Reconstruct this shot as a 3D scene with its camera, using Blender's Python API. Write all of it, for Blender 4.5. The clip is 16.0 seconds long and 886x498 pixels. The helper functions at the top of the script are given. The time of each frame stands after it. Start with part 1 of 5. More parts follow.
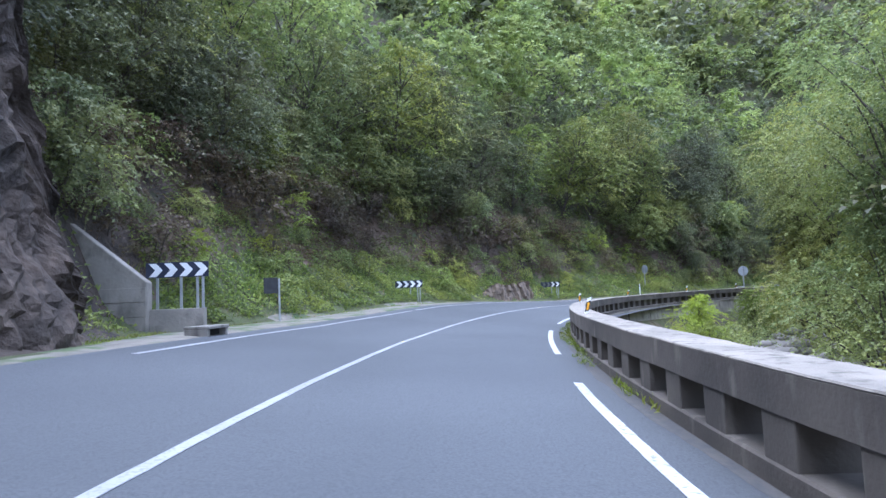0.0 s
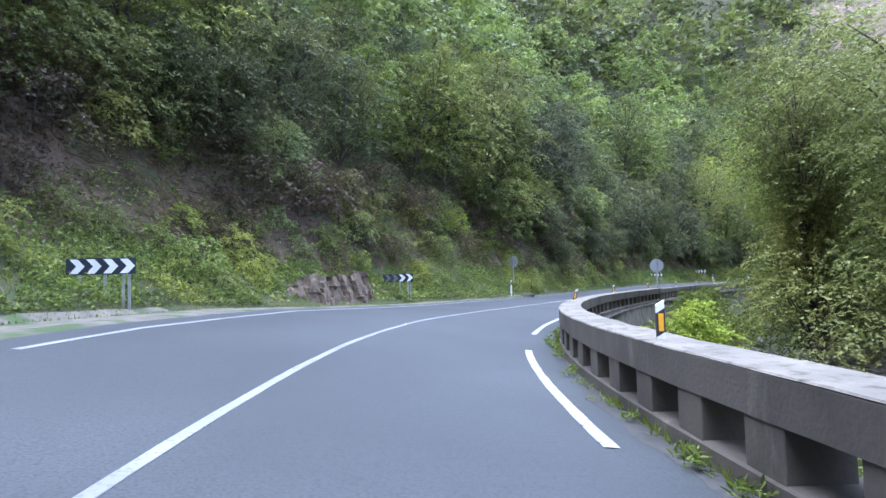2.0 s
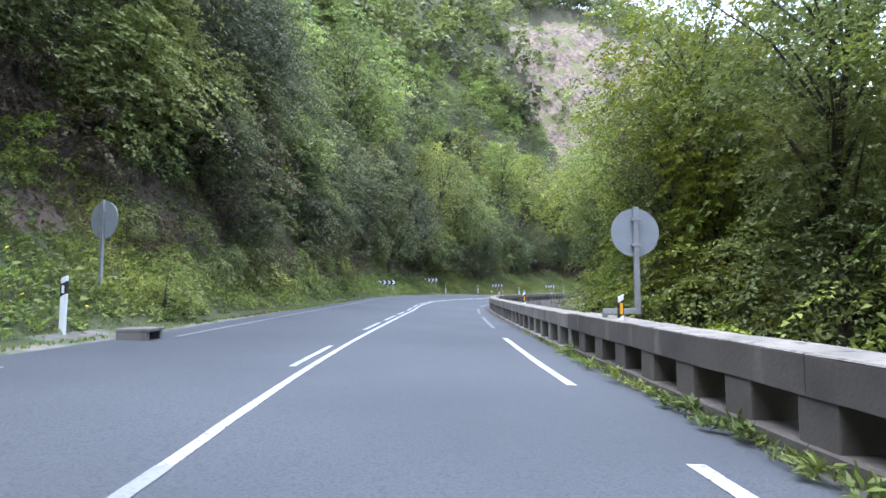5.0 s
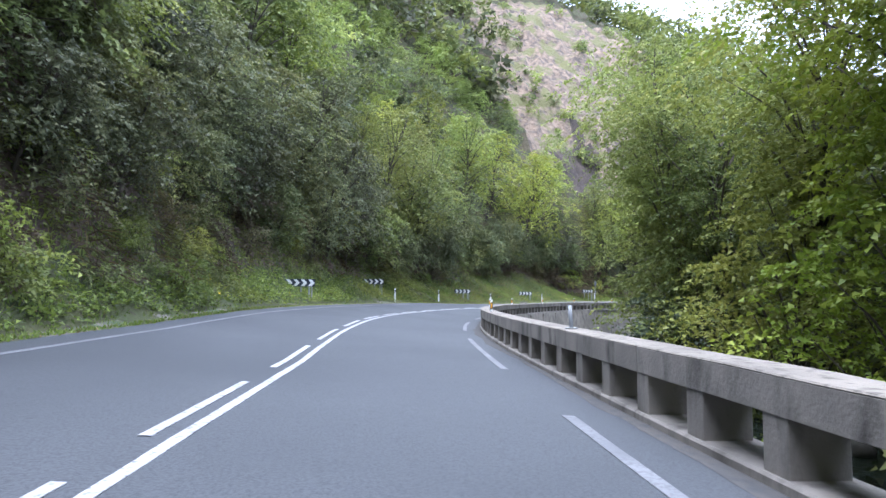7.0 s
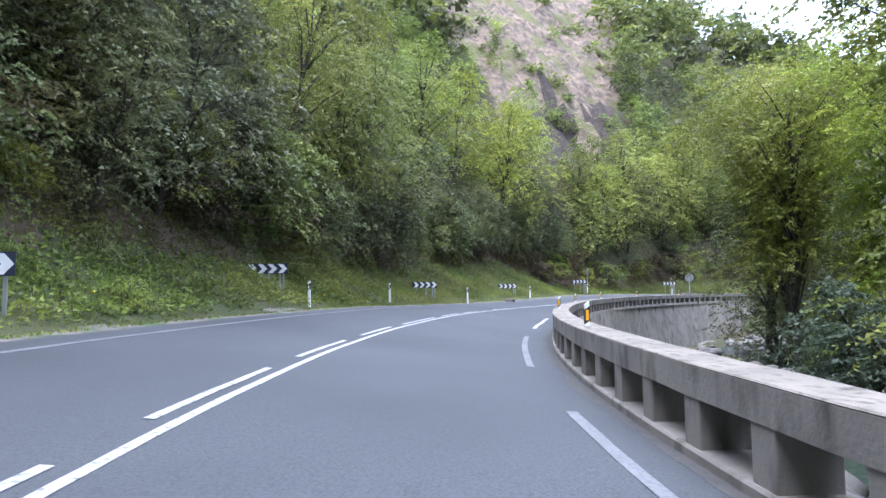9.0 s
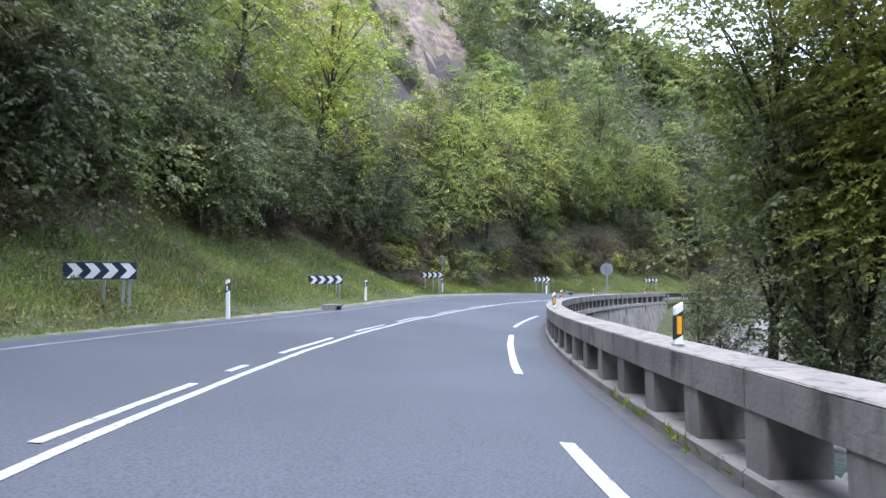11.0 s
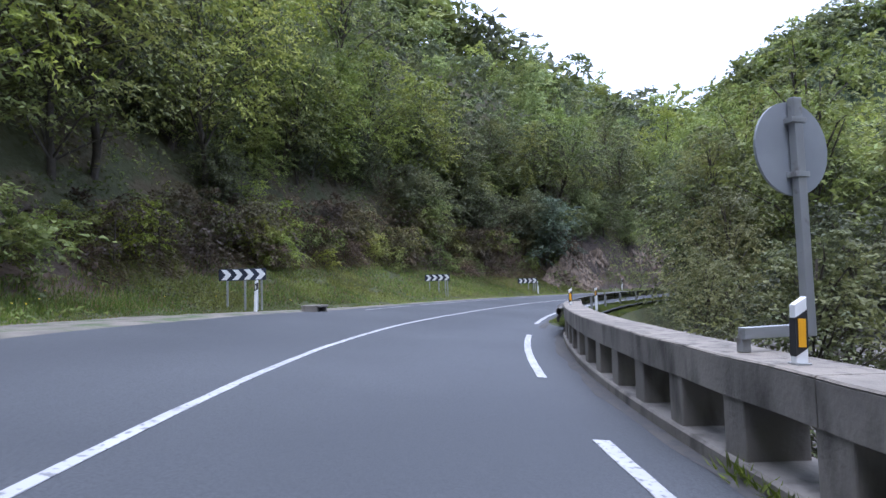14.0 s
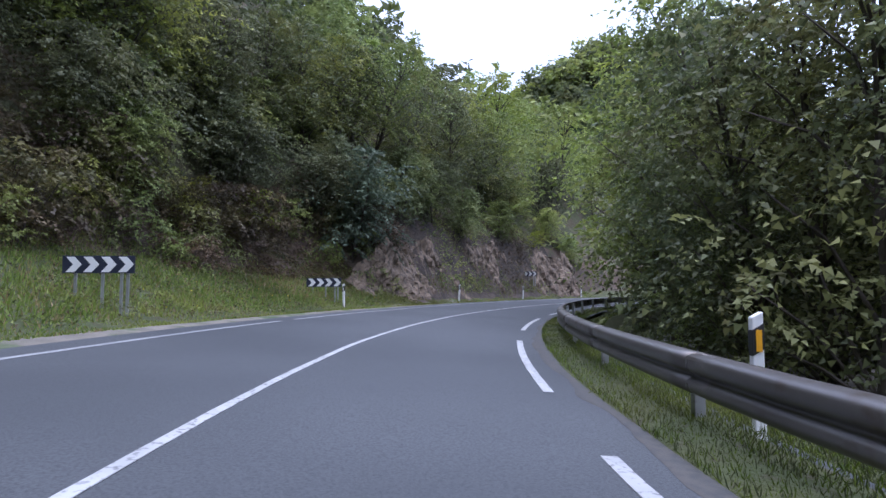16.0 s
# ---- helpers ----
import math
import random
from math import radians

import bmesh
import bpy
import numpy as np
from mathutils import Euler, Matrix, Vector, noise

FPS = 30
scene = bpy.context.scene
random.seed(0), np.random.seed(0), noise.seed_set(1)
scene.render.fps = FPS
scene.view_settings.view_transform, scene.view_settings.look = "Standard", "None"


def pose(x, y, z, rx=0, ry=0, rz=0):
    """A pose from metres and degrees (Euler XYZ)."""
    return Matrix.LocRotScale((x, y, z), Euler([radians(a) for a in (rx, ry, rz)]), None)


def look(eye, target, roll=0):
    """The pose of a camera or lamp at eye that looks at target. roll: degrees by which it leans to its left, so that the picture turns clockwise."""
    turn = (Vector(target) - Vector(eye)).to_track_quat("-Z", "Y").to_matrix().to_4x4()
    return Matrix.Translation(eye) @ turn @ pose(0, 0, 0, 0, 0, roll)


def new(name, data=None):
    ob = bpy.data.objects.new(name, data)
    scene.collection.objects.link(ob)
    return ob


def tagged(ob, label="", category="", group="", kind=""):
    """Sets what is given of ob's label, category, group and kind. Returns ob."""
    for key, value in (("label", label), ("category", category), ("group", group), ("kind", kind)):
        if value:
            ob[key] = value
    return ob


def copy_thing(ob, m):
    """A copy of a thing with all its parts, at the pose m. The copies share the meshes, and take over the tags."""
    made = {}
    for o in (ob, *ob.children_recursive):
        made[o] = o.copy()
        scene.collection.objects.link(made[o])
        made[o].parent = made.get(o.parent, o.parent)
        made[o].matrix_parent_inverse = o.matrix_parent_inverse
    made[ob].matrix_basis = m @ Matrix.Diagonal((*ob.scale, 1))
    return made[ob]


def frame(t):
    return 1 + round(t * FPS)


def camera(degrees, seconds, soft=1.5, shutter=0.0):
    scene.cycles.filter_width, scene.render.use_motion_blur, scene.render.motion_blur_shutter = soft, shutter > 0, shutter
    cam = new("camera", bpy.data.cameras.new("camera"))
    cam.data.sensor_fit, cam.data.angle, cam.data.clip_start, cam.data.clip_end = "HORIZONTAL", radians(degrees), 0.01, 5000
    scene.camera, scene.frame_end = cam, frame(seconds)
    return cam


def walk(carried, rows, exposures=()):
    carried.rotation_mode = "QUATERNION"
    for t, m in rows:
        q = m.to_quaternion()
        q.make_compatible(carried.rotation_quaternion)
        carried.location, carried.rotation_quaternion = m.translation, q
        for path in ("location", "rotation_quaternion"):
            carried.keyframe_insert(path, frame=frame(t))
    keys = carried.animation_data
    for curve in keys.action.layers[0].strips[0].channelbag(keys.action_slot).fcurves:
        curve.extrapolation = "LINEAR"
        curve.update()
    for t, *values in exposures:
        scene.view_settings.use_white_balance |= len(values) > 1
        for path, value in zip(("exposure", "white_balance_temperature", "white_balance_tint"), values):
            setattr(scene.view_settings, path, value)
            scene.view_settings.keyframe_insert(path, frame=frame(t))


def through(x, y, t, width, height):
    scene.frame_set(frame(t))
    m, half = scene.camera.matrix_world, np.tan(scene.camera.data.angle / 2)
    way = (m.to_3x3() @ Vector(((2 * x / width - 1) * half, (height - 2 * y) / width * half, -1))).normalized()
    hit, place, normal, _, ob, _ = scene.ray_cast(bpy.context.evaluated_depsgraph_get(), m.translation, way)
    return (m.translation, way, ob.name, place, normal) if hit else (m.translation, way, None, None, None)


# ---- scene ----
cam = camera(73.8, 16.0, soft=1.5)
EXPOSURES = [(0, 1.36, 5000, 19), (2.5, 1.44, 5050, 17), (4.5, 1.46, 5200, 17), (8.0, 1.48, 5300, 19), (11.0, 1.38, 5300, 20), (12.5, 1.36, 5250, 21), (13.5, 1.06, 5250, 21), (14.5, 0.6, 5200, 24), (16.0, 0.52, 5200, 25)]
PATH = [
    (0, (12.236, -17.737, 1.287), (11.574, -15.856, 1.438), -2.5),
    (0.5, (10.619, -13.554, 1.273), (10.128, -11.622, 1.428), -2.5),
    (1, (9.369, -9.455, 1.285), (9.05, -7.485, 1.421), -2.3),
    (1.5, (8.415, -4.997, 1.299), (8.236, -3.009, 1.417), -1.8),
    (2, (7.753, -0.491, 1.287), (7.695, 1.505, 1.406), -1.4),
    (2.5, (7.426, 4.281, 1.232), (7.492, 6.276, 1.368), -1.3),
    (3, (7.387, 8.977, 1.181), (7.618, 10.96, 1.311), -1.7),
    (3.5, (7.818, 13.545, 1.16), (8.248, 15.493, 1.304), -1.3),
    (4, (8.904, 18.243, 1.191), (9.555, 20.129, 1.334), -1.6),
    (4.5, (10.324, 22.707, 1.167), (11.15, 24.523, 1.306), -1.0),
    (5, (11.9, 26.939, 1.171), (12.86, 28.688, 1.308), -0.2),
    (5.2, (12.619, 28.591, 1.139), (13.625, 30.313, 1.292), -0.3),
    (7.3, (22.428, 46.234, 1.202), (23.549, 47.882, 1.363), 0.3),
    (7.5, (23.428, 47.997, 1.224), (24.553, 49.643, 1.388), -0.2),
    (8, (26.006, 52.592, 1.301), (27.15, 54.225, 1.452), -0.5),
    (8.2, (27.02, 54.408, 1.304), (28.18, 56.03, 1.452), -0.5),
    (10.3, (41.766, 71.86, 1.243), (43.321, 73.111, 1.377), -1.1),
    (10.5, (43.38, 73.4, 1.249), (44.977, 74.597, 1.383), -1.1),
    (11, (47.696, 76.864, 1.25), (49.383, 77.932, 1.376), -0.3),
    (11.5, (51.907, 79.848, 1.275), (53.673, 80.781, 1.392), -0.8),
    (12, (56.352, 82.493, 1.236), (58.169, 83.318, 1.359), -1.0),
    (12.5, (61.191, 84.822, 1.288), (63.067, 85.505, 1.405), -0.2),
    (13, (65.915, 86.771, 1.228), (67.843, 87.284, 1.353), -0.0),
    (13.5, (71.178, 88.26, 1.231), (73.148, 88.577, 1.361), -1.1),
    (14, (76.301, 89.209, 1.207), (78.293, 89.327, 1.334), -1.6),
    (14.5, (81.56, 89.702, 1.25), (83.555, 89.619, 1.372), -1.2),
    (15, (86.705, 89.766, 1.22), (88.685, 89.509, 1.343), -1.1),
    (15.5, (92.001, 89.314, 1.204), (93.95, 88.884, 1.337), -0.3),
    (16, (97.163, 88.447, 1.197), (99.061, 87.83, 1.331), -0.1),
]
walk(cam, [(t, look(eye, target, roll)) for t, eye, target, roll in PATH], exposures=EXPOSURES)

# ---- world and light ----
world = bpy.data.worlds.new("overcast_sky")
scene.world = world
world.use_nodes = True
wn = world.node_tree
sky = wn.nodes.new("ShaderNodeTexSky")
sky.sky_type = "NISHITA"
sky.sun_disc = False
sky.sun_elevation, sky.sun_rotation = radians(80), radians(245)
sky.air_density, sky.dust_density, sky.ozone_density = 1.0, 7.0, 1.0
sky.altitude = 300
cloud = wn.nodes.new("ShaderNodeMix")
cloud.data_type = "RGBA"
cloud.inputs[0].default_value = 0.7
cloud.inputs[7].default_value = (8.2, 8.9, 9.6, 1)
wn.links.new(sky.outputs[0], cloud.inputs[6])
wn.links.new(cloud.outputs[2], wn.nodes["Background"].inputs[0])
wn.nodes["Background"].inputs[1].default_value = 0.15
sun = new("sun", bpy.data.lights.new("sun", "SUN"))
sun.data.energy, sun.data.angle, sun.data.color = 2.3, radians(60), (1.0, 0.96, 0.86)
sun.matrix_world = look((0, 0, 100), (16, 7.5, 0))


# ---- materials ----
def material(name, base, rough=0.8, metal=0.0):
    m = bpy.data.materials.new(name)
    m.use_nodes = True
    b = m.node_tree.nodes["Principled BSDF"]
    b.inputs["Base Color"].default_value = (*base, 1)
    b.inputs["Roughness"].default_value = rough
    b.inputs["Metallic"].default_value = metal
    return m, m.node_tree, b


def noise_mix(nt, scale, c1, c2, lo=0.35, hi=0.65, detail=6.0, tall=1.0):
    """A colour socket that runs from c1 to c2 by noise of the given scale (per metre)."""
    co = nt.nodes.new("ShaderNodeNewGeometry").outputs["Position"]
    n = nt.nodes.new("ShaderNodeTexNoise")
    n.inputs["Scale"].default_value, n.inputs["Detail"].default_value = scale, detail
    if tall != 1.0:
        v = nt.nodes.new("ShaderNodeVectorMath")
        v.operation = "MULTIPLY"
        v.inputs[1].default_value = (1, 1, 1 / tall)
        nt.links.new(co, v.inputs[0])
        co = v.outputs[0]
    nt.links.new(co, n.inputs["Vector"])
    r = nt.nodes.new("ShaderNodeMapRange")
    r.inputs[1].default_value, r.inputs[2].default_value = lo, hi
    nt.links.new(n.outputs["Fac"], r.inputs[0])
    x = nt.nodes.new("ShaderNodeMix")
    x.data_type = "RGBA"
    nt.links.new(r.outputs[0], x.inputs[0])
    for sock, c in ((x.inputs[6], c1), (x.inputs[7], c2)):
        if isinstance(c, tuple):
            sock.default_value = (*c, 1)
        else:
            nt.links.new(c, sock)
    return x.outputs[2]


def add_bump(nt, bsdf, scale, strength, dist=0.02, detail=8.0):
    co = nt.nodes.new("ShaderNodeNewGeometry").outputs["Position"]
    n = nt.nodes.new("ShaderNodeTexNoise")
    n.inputs["Scale"].default_value, n.inputs["Detail"].default_value = scale, detail
    nt.links.new(co, n.inputs["Vector"])
    b = nt.nodes.new("ShaderNodeBump")
    b.inputs["Strength"].default_value, b.inputs["Distance"].default_value = strength, dist
    nt.links.new(n.outputs["Fac"], b.inputs["Height"])
    nt.links.new(b.outputs[0], bsdf.inputs["Normal"])


def rough_material(name, c1, c2, scale, c3=None, scale2=8.0, rough=0.85, bump=0.4, bump_scale=20.0, bump_dist=0.02, lo2=0.45, hi2=0.6, tall=1.0):
    m, nt, b = material(name, c1, rough)
    col = noise_mix(nt, scale, c1, c2)
    if c3:
        col = noise_mix(nt, scale2, col, c3, lo2, hi2, 6.0, tall)
    nt.links.new(col, b.inputs["Base Color"])
    add_bump(nt, b, bump_scale, bump, bump_dist)
    return m


def leaf_material(name, dark, light, sunlit, through=0.4):
    """Leaves: colour by leaf, by plant and by patch; part of the light passes through."""
    m, nt, b = material(name, dark, 0.5)
    b.inputs["Specular IOR Level"].default_value = 0.3
    geo = nt.nodes.new("ShaderNodeNewGeometry")
    info = nt.nodes.new("ShaderNodeObjectInfo")
    x1 = nt.nodes.new("ShaderNodeMix")
    x1.data_type = "RGBA"
    x1.inputs[6].default_value, x1.inputs[7].default_value = (*dark, 1), (*light, 1)
    nt.links.new(geo.outputs["Random Per Island"], x1.inputs[0])
    # noise patches in a lighter, yellower green: sunlit highlights put into the colour
    patch = noise_mix(nt, 0.3, x1.outputs[2], sunlit, 0.48, 0.74, 3.0)
    # each plant has its own hue and depth of colour
    hue = nt.nodes.new("ShaderNodeHueSaturation")
    for sock, lo, hi, k in (("Hue", 0.484, 0.512, 1.0), ("Saturation", 0.88, 1.12, 7.3), ("Value", 0.74, 1.3, 3.7)):
        mul = nt.nodes.new("ShaderNodeMath")
        mul.operation = "MULTIPLY"
        mul.inputs[1].default_value = k
        fr = nt.nodes.new("ShaderNodeMath")
        fr.operation = "FRACT"
        r = nt.nodes.new("ShaderNodeMapRange")
        r.inputs[3].default_value, r.inputs[4].default_value = lo, hi
        nt.links.new(info.outputs["Random"], mul.inputs[0])
        nt.links.new(mul.outputs[0], fr.inputs[0])
        nt.links.new(fr.outputs[0], r.inputs[0])
        nt.links.new(r.outputs[0], hue.inputs[sock])
    # and neighbouring crowns differ in depth
    deep = nt.nodes.new("ShaderNodeHueSaturation")
    deep.inputs["Value"].default_value = 0.6
    nt.links.new(patch, deep.inputs["Color"])
    crowns = noise_mix(nt, 0.16, patch, deep.outputs[0], 0.42, 0.62, 2.0)
    nt.links.new(crowns, hue.inputs["Color"])
    nt.links.new(hue.outputs[0], b.inputs["Base Color"])
    tr = nt.nodes.new("ShaderNodeBsdfTranslucent")
    nt.links.new(hue.outputs[0], tr.inputs["Color"])
    mix = nt.nodes.new("ShaderNodeMixShader")
    mix.inputs[0].default_value = through
    out = nt.nodes["Material Output"]
    nt.links.new(b.outputs[0], mix.inputs[1])
    nt.links.new(tr.outputs[0], mix.inputs[2])
    nt.links.new(mix.outputs[0], out.inputs["Surface"])
    return m


ASPHALT = rough_material("asphalt", (0.048, 0.053, 0.06), (0.076, 0.082, 0.09), 0.22, (0.037, 0.041, 0.046), 45.0, 0.72, 0.35, 140.0, 0.006, 0.42, 0.66)
PAINT = rough_material("road_paint", (0.43, 0.435, 0.44), (0.33, 0.335, 0.34), 2.0, (0.15, 0.153, 0.163), 16.0, 0.6, 0.2, 120.0, 0.003, 0.54, 0.66)
OLD_PAINT = rough_material("worn_road_paint", (0.3, 0.305, 0.315), (0.22, 0.225, 0.235), 1.1, (0.15, 0.154, 0.163), 26.0, 0.65, 0.2, 120.0, 0.003, 0.5, 0.72)
FAINT_PAINT = rough_material("faint_road_paint", (0.19, 0.194, 0.204), (0.13, 0.134, 0.143), 1.1, (0.105, 0.108, 0.117), 26.0, 0.65, 0.2, 120.0, 0.003, 0.45, 0.7)
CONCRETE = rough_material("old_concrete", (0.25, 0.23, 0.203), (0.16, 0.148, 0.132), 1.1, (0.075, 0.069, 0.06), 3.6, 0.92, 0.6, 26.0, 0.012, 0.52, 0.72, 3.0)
# stained concrete, darkened further by the shade on its face
DARK_CONC = rough_material("shaded_stained_concrete", (0.125, 0.108, 0.09), (0.072, 0.063, 0.054), 1.1, (0.19, 0.168, 0.14), 3.2, 0.94, 0.45, 26.0, 0.012, 0.6, 0.76, 3.0)
COPING = rough_material("coping_concrete", (0.255, 0.228, 0.19), (0.17, 0.153, 0.13), 1.5, (0.085, 0.077, 0.064), 9.0, 0.95, 0.7, 45.0, 0.012, 0.52, 0.72)
WALL_CONC = rough_material("wall_concrete", (0.29, 0.265, 0.23), (0.2, 0.185, 0.16), 0.8, (0.12, 0.11, 0.095), 2.6, 0.9, 0.6, 12.0, 0.02, 0.5, 0.72, 1.6)
GRAVEL = rough_material("gravel_verge", (0.2, 0.18, 0.15), (0.13, 0.12, 0.1), 2.0, (0.07, 0.1, 0.04), 1.2, 0.95, 0.7, 40.0, 0.02, 0.5, 0.62)
ROCK = rough_material("grey_rock", (0.062, 0.045, 0.034), (0.026, 0.02, 0.016), 0.9, (0.115, 0.088, 0.068), 3.0, 0.9, 1.0, 6.0, 0.12, 0.55, 0.75, 3.0)
SCREE = rough_material("reddish_scree", (0.25, 0.183, 0.128), (0.085, 0.069, 0.055), 0.9, (0.13, 0.125, 0.05), 0.25, 0.95, 1.0, 1.2, 0.5, 0.5, 0.58)
EARTH = rough_material("bank_earth", (0.105, 0.072, 0.050), (0.052, 0.039, 0.029), 0.5, (0.05, 0.065, 0.025), 0.8, 0.95, 1.0, 6.0, 0.08, 0.58, 0.7)
GRASSY = rough_material("grassy_ground", (0.048, 0.062, 0.02), (0.07, 0.074, 0.026), 0.9, (0.05, 0.042, 0.024), 5.0, 0.95, 0.8, 15.0, 0.05, 0.55, 0.7)
FOREST = rough_material("forest_ground", (0.062, 0.068, 0.026), (0.042, 0.046, 0.02), 0.08, (0.07, 0.056, 0.03), 0.6, 0.95, 1.0, 2.0, 0.3)
BARK = rough_material("bark", (0.09, 0.075, 0.06), (0.05, 0.042, 0.035), 5.0, None, 8.0, 0.95, 0.8, 30.0, 0.02)
BROWN_ROCK = rough_material("brown_rock", (0.215, 0.165, 0.122), (0.12, 0.092, 0.07), 1.6, (0.05, 0.043, 0.035), 4.5, 0.95, 1.0, 5.0, 0.1, 0.5, 0.66, 3.0)
STONE = rough_material("river_stone", (0.23, 0.215, 0.195), (0.14, 0.132, 0.122), 0.8, (0.16, 0.15, 0.14), 4.0, 0.85, 0.5, 12.0, 0.03, 0.55, 0.7)
STEEL = rough_material("galvanised_steel", (0.42, 0.43, 0.44), (0.33, 0.34, 0.35), 2.0, (0.2, 0.18, 0.16), 6.0, 0.5, 0.1, 30.0, 0.004, 0.62, 0.75)
STEEL.node_tree.nodes["Principled BSDF"].inputs["Metallic"].default_value = 0.55
RAIL = rough_material("weathered_rail_steel", (0.15, 0.14, 0.132), (0.11, 0.1, 0.095), 0.8, (0.085, 0.065, 0.05), 3.0, 0.42, 0.1, 30.0, 0.004, 0.58, 0.72)
RAIL.node_tree.nodes["Principled BSDF"].inputs["Metallic"].default_value = 0.6
GREY_SIGN = rough_material("sign_back_grey", (0.3, 0.32, 0.34), (0.25, 0.27, 0.29), 3.0, None, 5.0, 0.5, 0.05, 20.0, 0.002)
NAVY = rough_material("sign_dark_blue", (0.02, 0.026, 0.05), (0.03, 0.036, 0.06), 4.0, None, 5.0, 0.45, 0.05, 20.0, 0.002)
WHITE = rough_material("sign_white", (0.82, 0.83, 0.84), (0.76, 0.77, 0.78), 3.0, None, 5.0, 0.45, 0.05, 20.0, 0.002)
FADED = rough_material("sign_faded_grey", (0.2, 0.2, 0.19), (0.11, 0.11, 0.11), 7.0, None, 5.0, 0.7, 0.05, 20.0, 0.002)
RED = rough_material("sign_red", (0.5, 0.03, 0.03), (0.42, 0.03, 0.03), 3.0, None, 5.0, 0.45, 0.05, 20.0, 0.002)
BLACK = rough_material("black_plastic", (0.018, 0.018, 0.02), (0.03, 0.03, 0.032), 6.0, None, 5.0, 0.5, 0.05, 20.0, 0.002)
AMBER = rough_material("amber_reflector", (0.85, 0.43, 0.015), (0.75, 0.36, 0.015), 9.0, None, 5.0, 0.3, 0.05, 20.0, 0.002)
HOLE_SHADE = rough_material("drain_hollow_shade", (0.02, 0.018, 0.016), (0.03, 0.028, 0.025), 3.0)
LEAF_A = leaf_material("leaf_mid_green", (0.132, 0.172, 0.050), (0.288, 0.340, 0.095), (0.415, 0.435, 0.115))
LEAF_B = leaf_material("leaf_bright_green", (0.172, 0.228, 0.044), (0.345, 0.405, 0.085), (0.470, 0.490, 0.105))
LEAF_F = leaf_material("leaf_yellow_green", (0.230, 0.290, 0.045), (0.400, 0.460, 0.085), (0.500, 0.520, 0.110))
LEAF_C = leaf_material("leaf_dark_green", (0.078, 0.098, 0.048), (0.172, 0.192, 0.088), (0.260, 0.266, 0.098))
LEAF_D = leaf_material("leaf_brownish", (0.075, 0.055, 0.037), (0.165, 0.124, 0.075), (0.200, 0.195, 0.075))
LEAF_E = leaf_material("leaf_grey_green", (0.090, 0.125, 0.080), (0.180, 0.225, 0.150), (0.160, 0.205, 0.110))
GRASS = leaf_material("grass_blade", (0.095, 0.145, 0.024), (0.205, 0.265, 0.045), (0.285, 0.285, 0.065))
STRAW = leaf_material("dry_grass", (0.217, 0.157, 0.075), (0.338, 0.260, 0.138), (0.164, 0.180, 0.062))
PETAL = rough_material("yellow_petal", (0.75, 0.6, 0.04), (0.7, 0.5, 0.03), 5.0)

# ---- the road's line ----
STEP = 6.0
HEADING = [2.000, 1.934, 1.867, 1.801, 1.728, 1.632, 1.509, 1.370, 1.244, 1.152, 1.096, 1.068, 1.056, 1.051, 1.040, 1.005, 0.946, 0.870, 0.784, 0.694, 0.604, 0.516, 0.431, 0.348, 0.262, 0.163, 0.052, -0.064, -0.172, -0.267, -0.356, -0.442, -0.526, -0.610, -0.694, -0.779]
BANK_AT = [-60, 17, 25, 30, 36, 42, 47, 52, 60, 66, 87, 94, 101, 120, 127, 134, 140, 152, 160, 166, 172, 178, 186, 198, 260]
LEFT_Z = [0.5, 0.56, 0.5, 0.54, 0.67, 0.65, 0.48, 0.36, 0.32, 0.28, 0.45, 0.58, 0.6, 0.55, 0.44, 0.37, 0.38, 0.6, 0.6, 0.54, 0.42, 0.38, 0.34, 0.28, 0.3]


def _line():
    nodes = np.array(HEADING)
    d_in, d_out = nodes[1] - nodes[0], nodes[-1] - nodes[-2]
    before = nodes[0] - 0.6 * d_in * np.arange(14, 0, -1)
    after = nodes[-1] + d_out * np.arange(1, 8)
    nodes = np.concatenate([before, nodes, after])
    grid = (np.arange(len(nodes)) - 14) * STEP
    s = np.arange(grid[0], grid[-1], 0.25)
    # soften the corners of the heading
    th = np.interp(s, grid, nodes)
    k = np.hanning(33)
    k /= k.sum()
    th = np.convolve(np.pad(th, 16, mode="edge"), k, mode="valid")
    x = np.concatenate([[0], np.cumsum(np.cos((th[1:] + th[:-1]) / 2))]) * 0.25
    y = np.concatenate([[0], np.cumsum(np.sin((th[1:] + th[:-1]) / 2))]) * 0.25
    i0 = int(np.argmin(abs(s)))
    return s, x - x[i0] + 13.270, y - y[i0] + (-25.561), th


LS, LX, LY, LTH = _line()


def road_xy(s, o):
    """World x, y at s metres along the centre line and o metres to its left."""
    s = np.asarray(s, float)
    th = np.interp(s, LS, LTH)
    return np.interp(s, LS, LX) - np.asarray(o) * np.sin(th), np.interp(s, LS, LY) + np.asarray(o) * np.cos(th)


def heading(s):
    return float(np.interp(s, LS, LTH))


def road_z(s, o):
    """The road's cross fall: low on its inner edge, steepest in the tight parts of the bend."""
    return np.interp(s, BANK_AT, LEFT_Z) / 6.75 * (np.asarray(o, float) + 3.3)


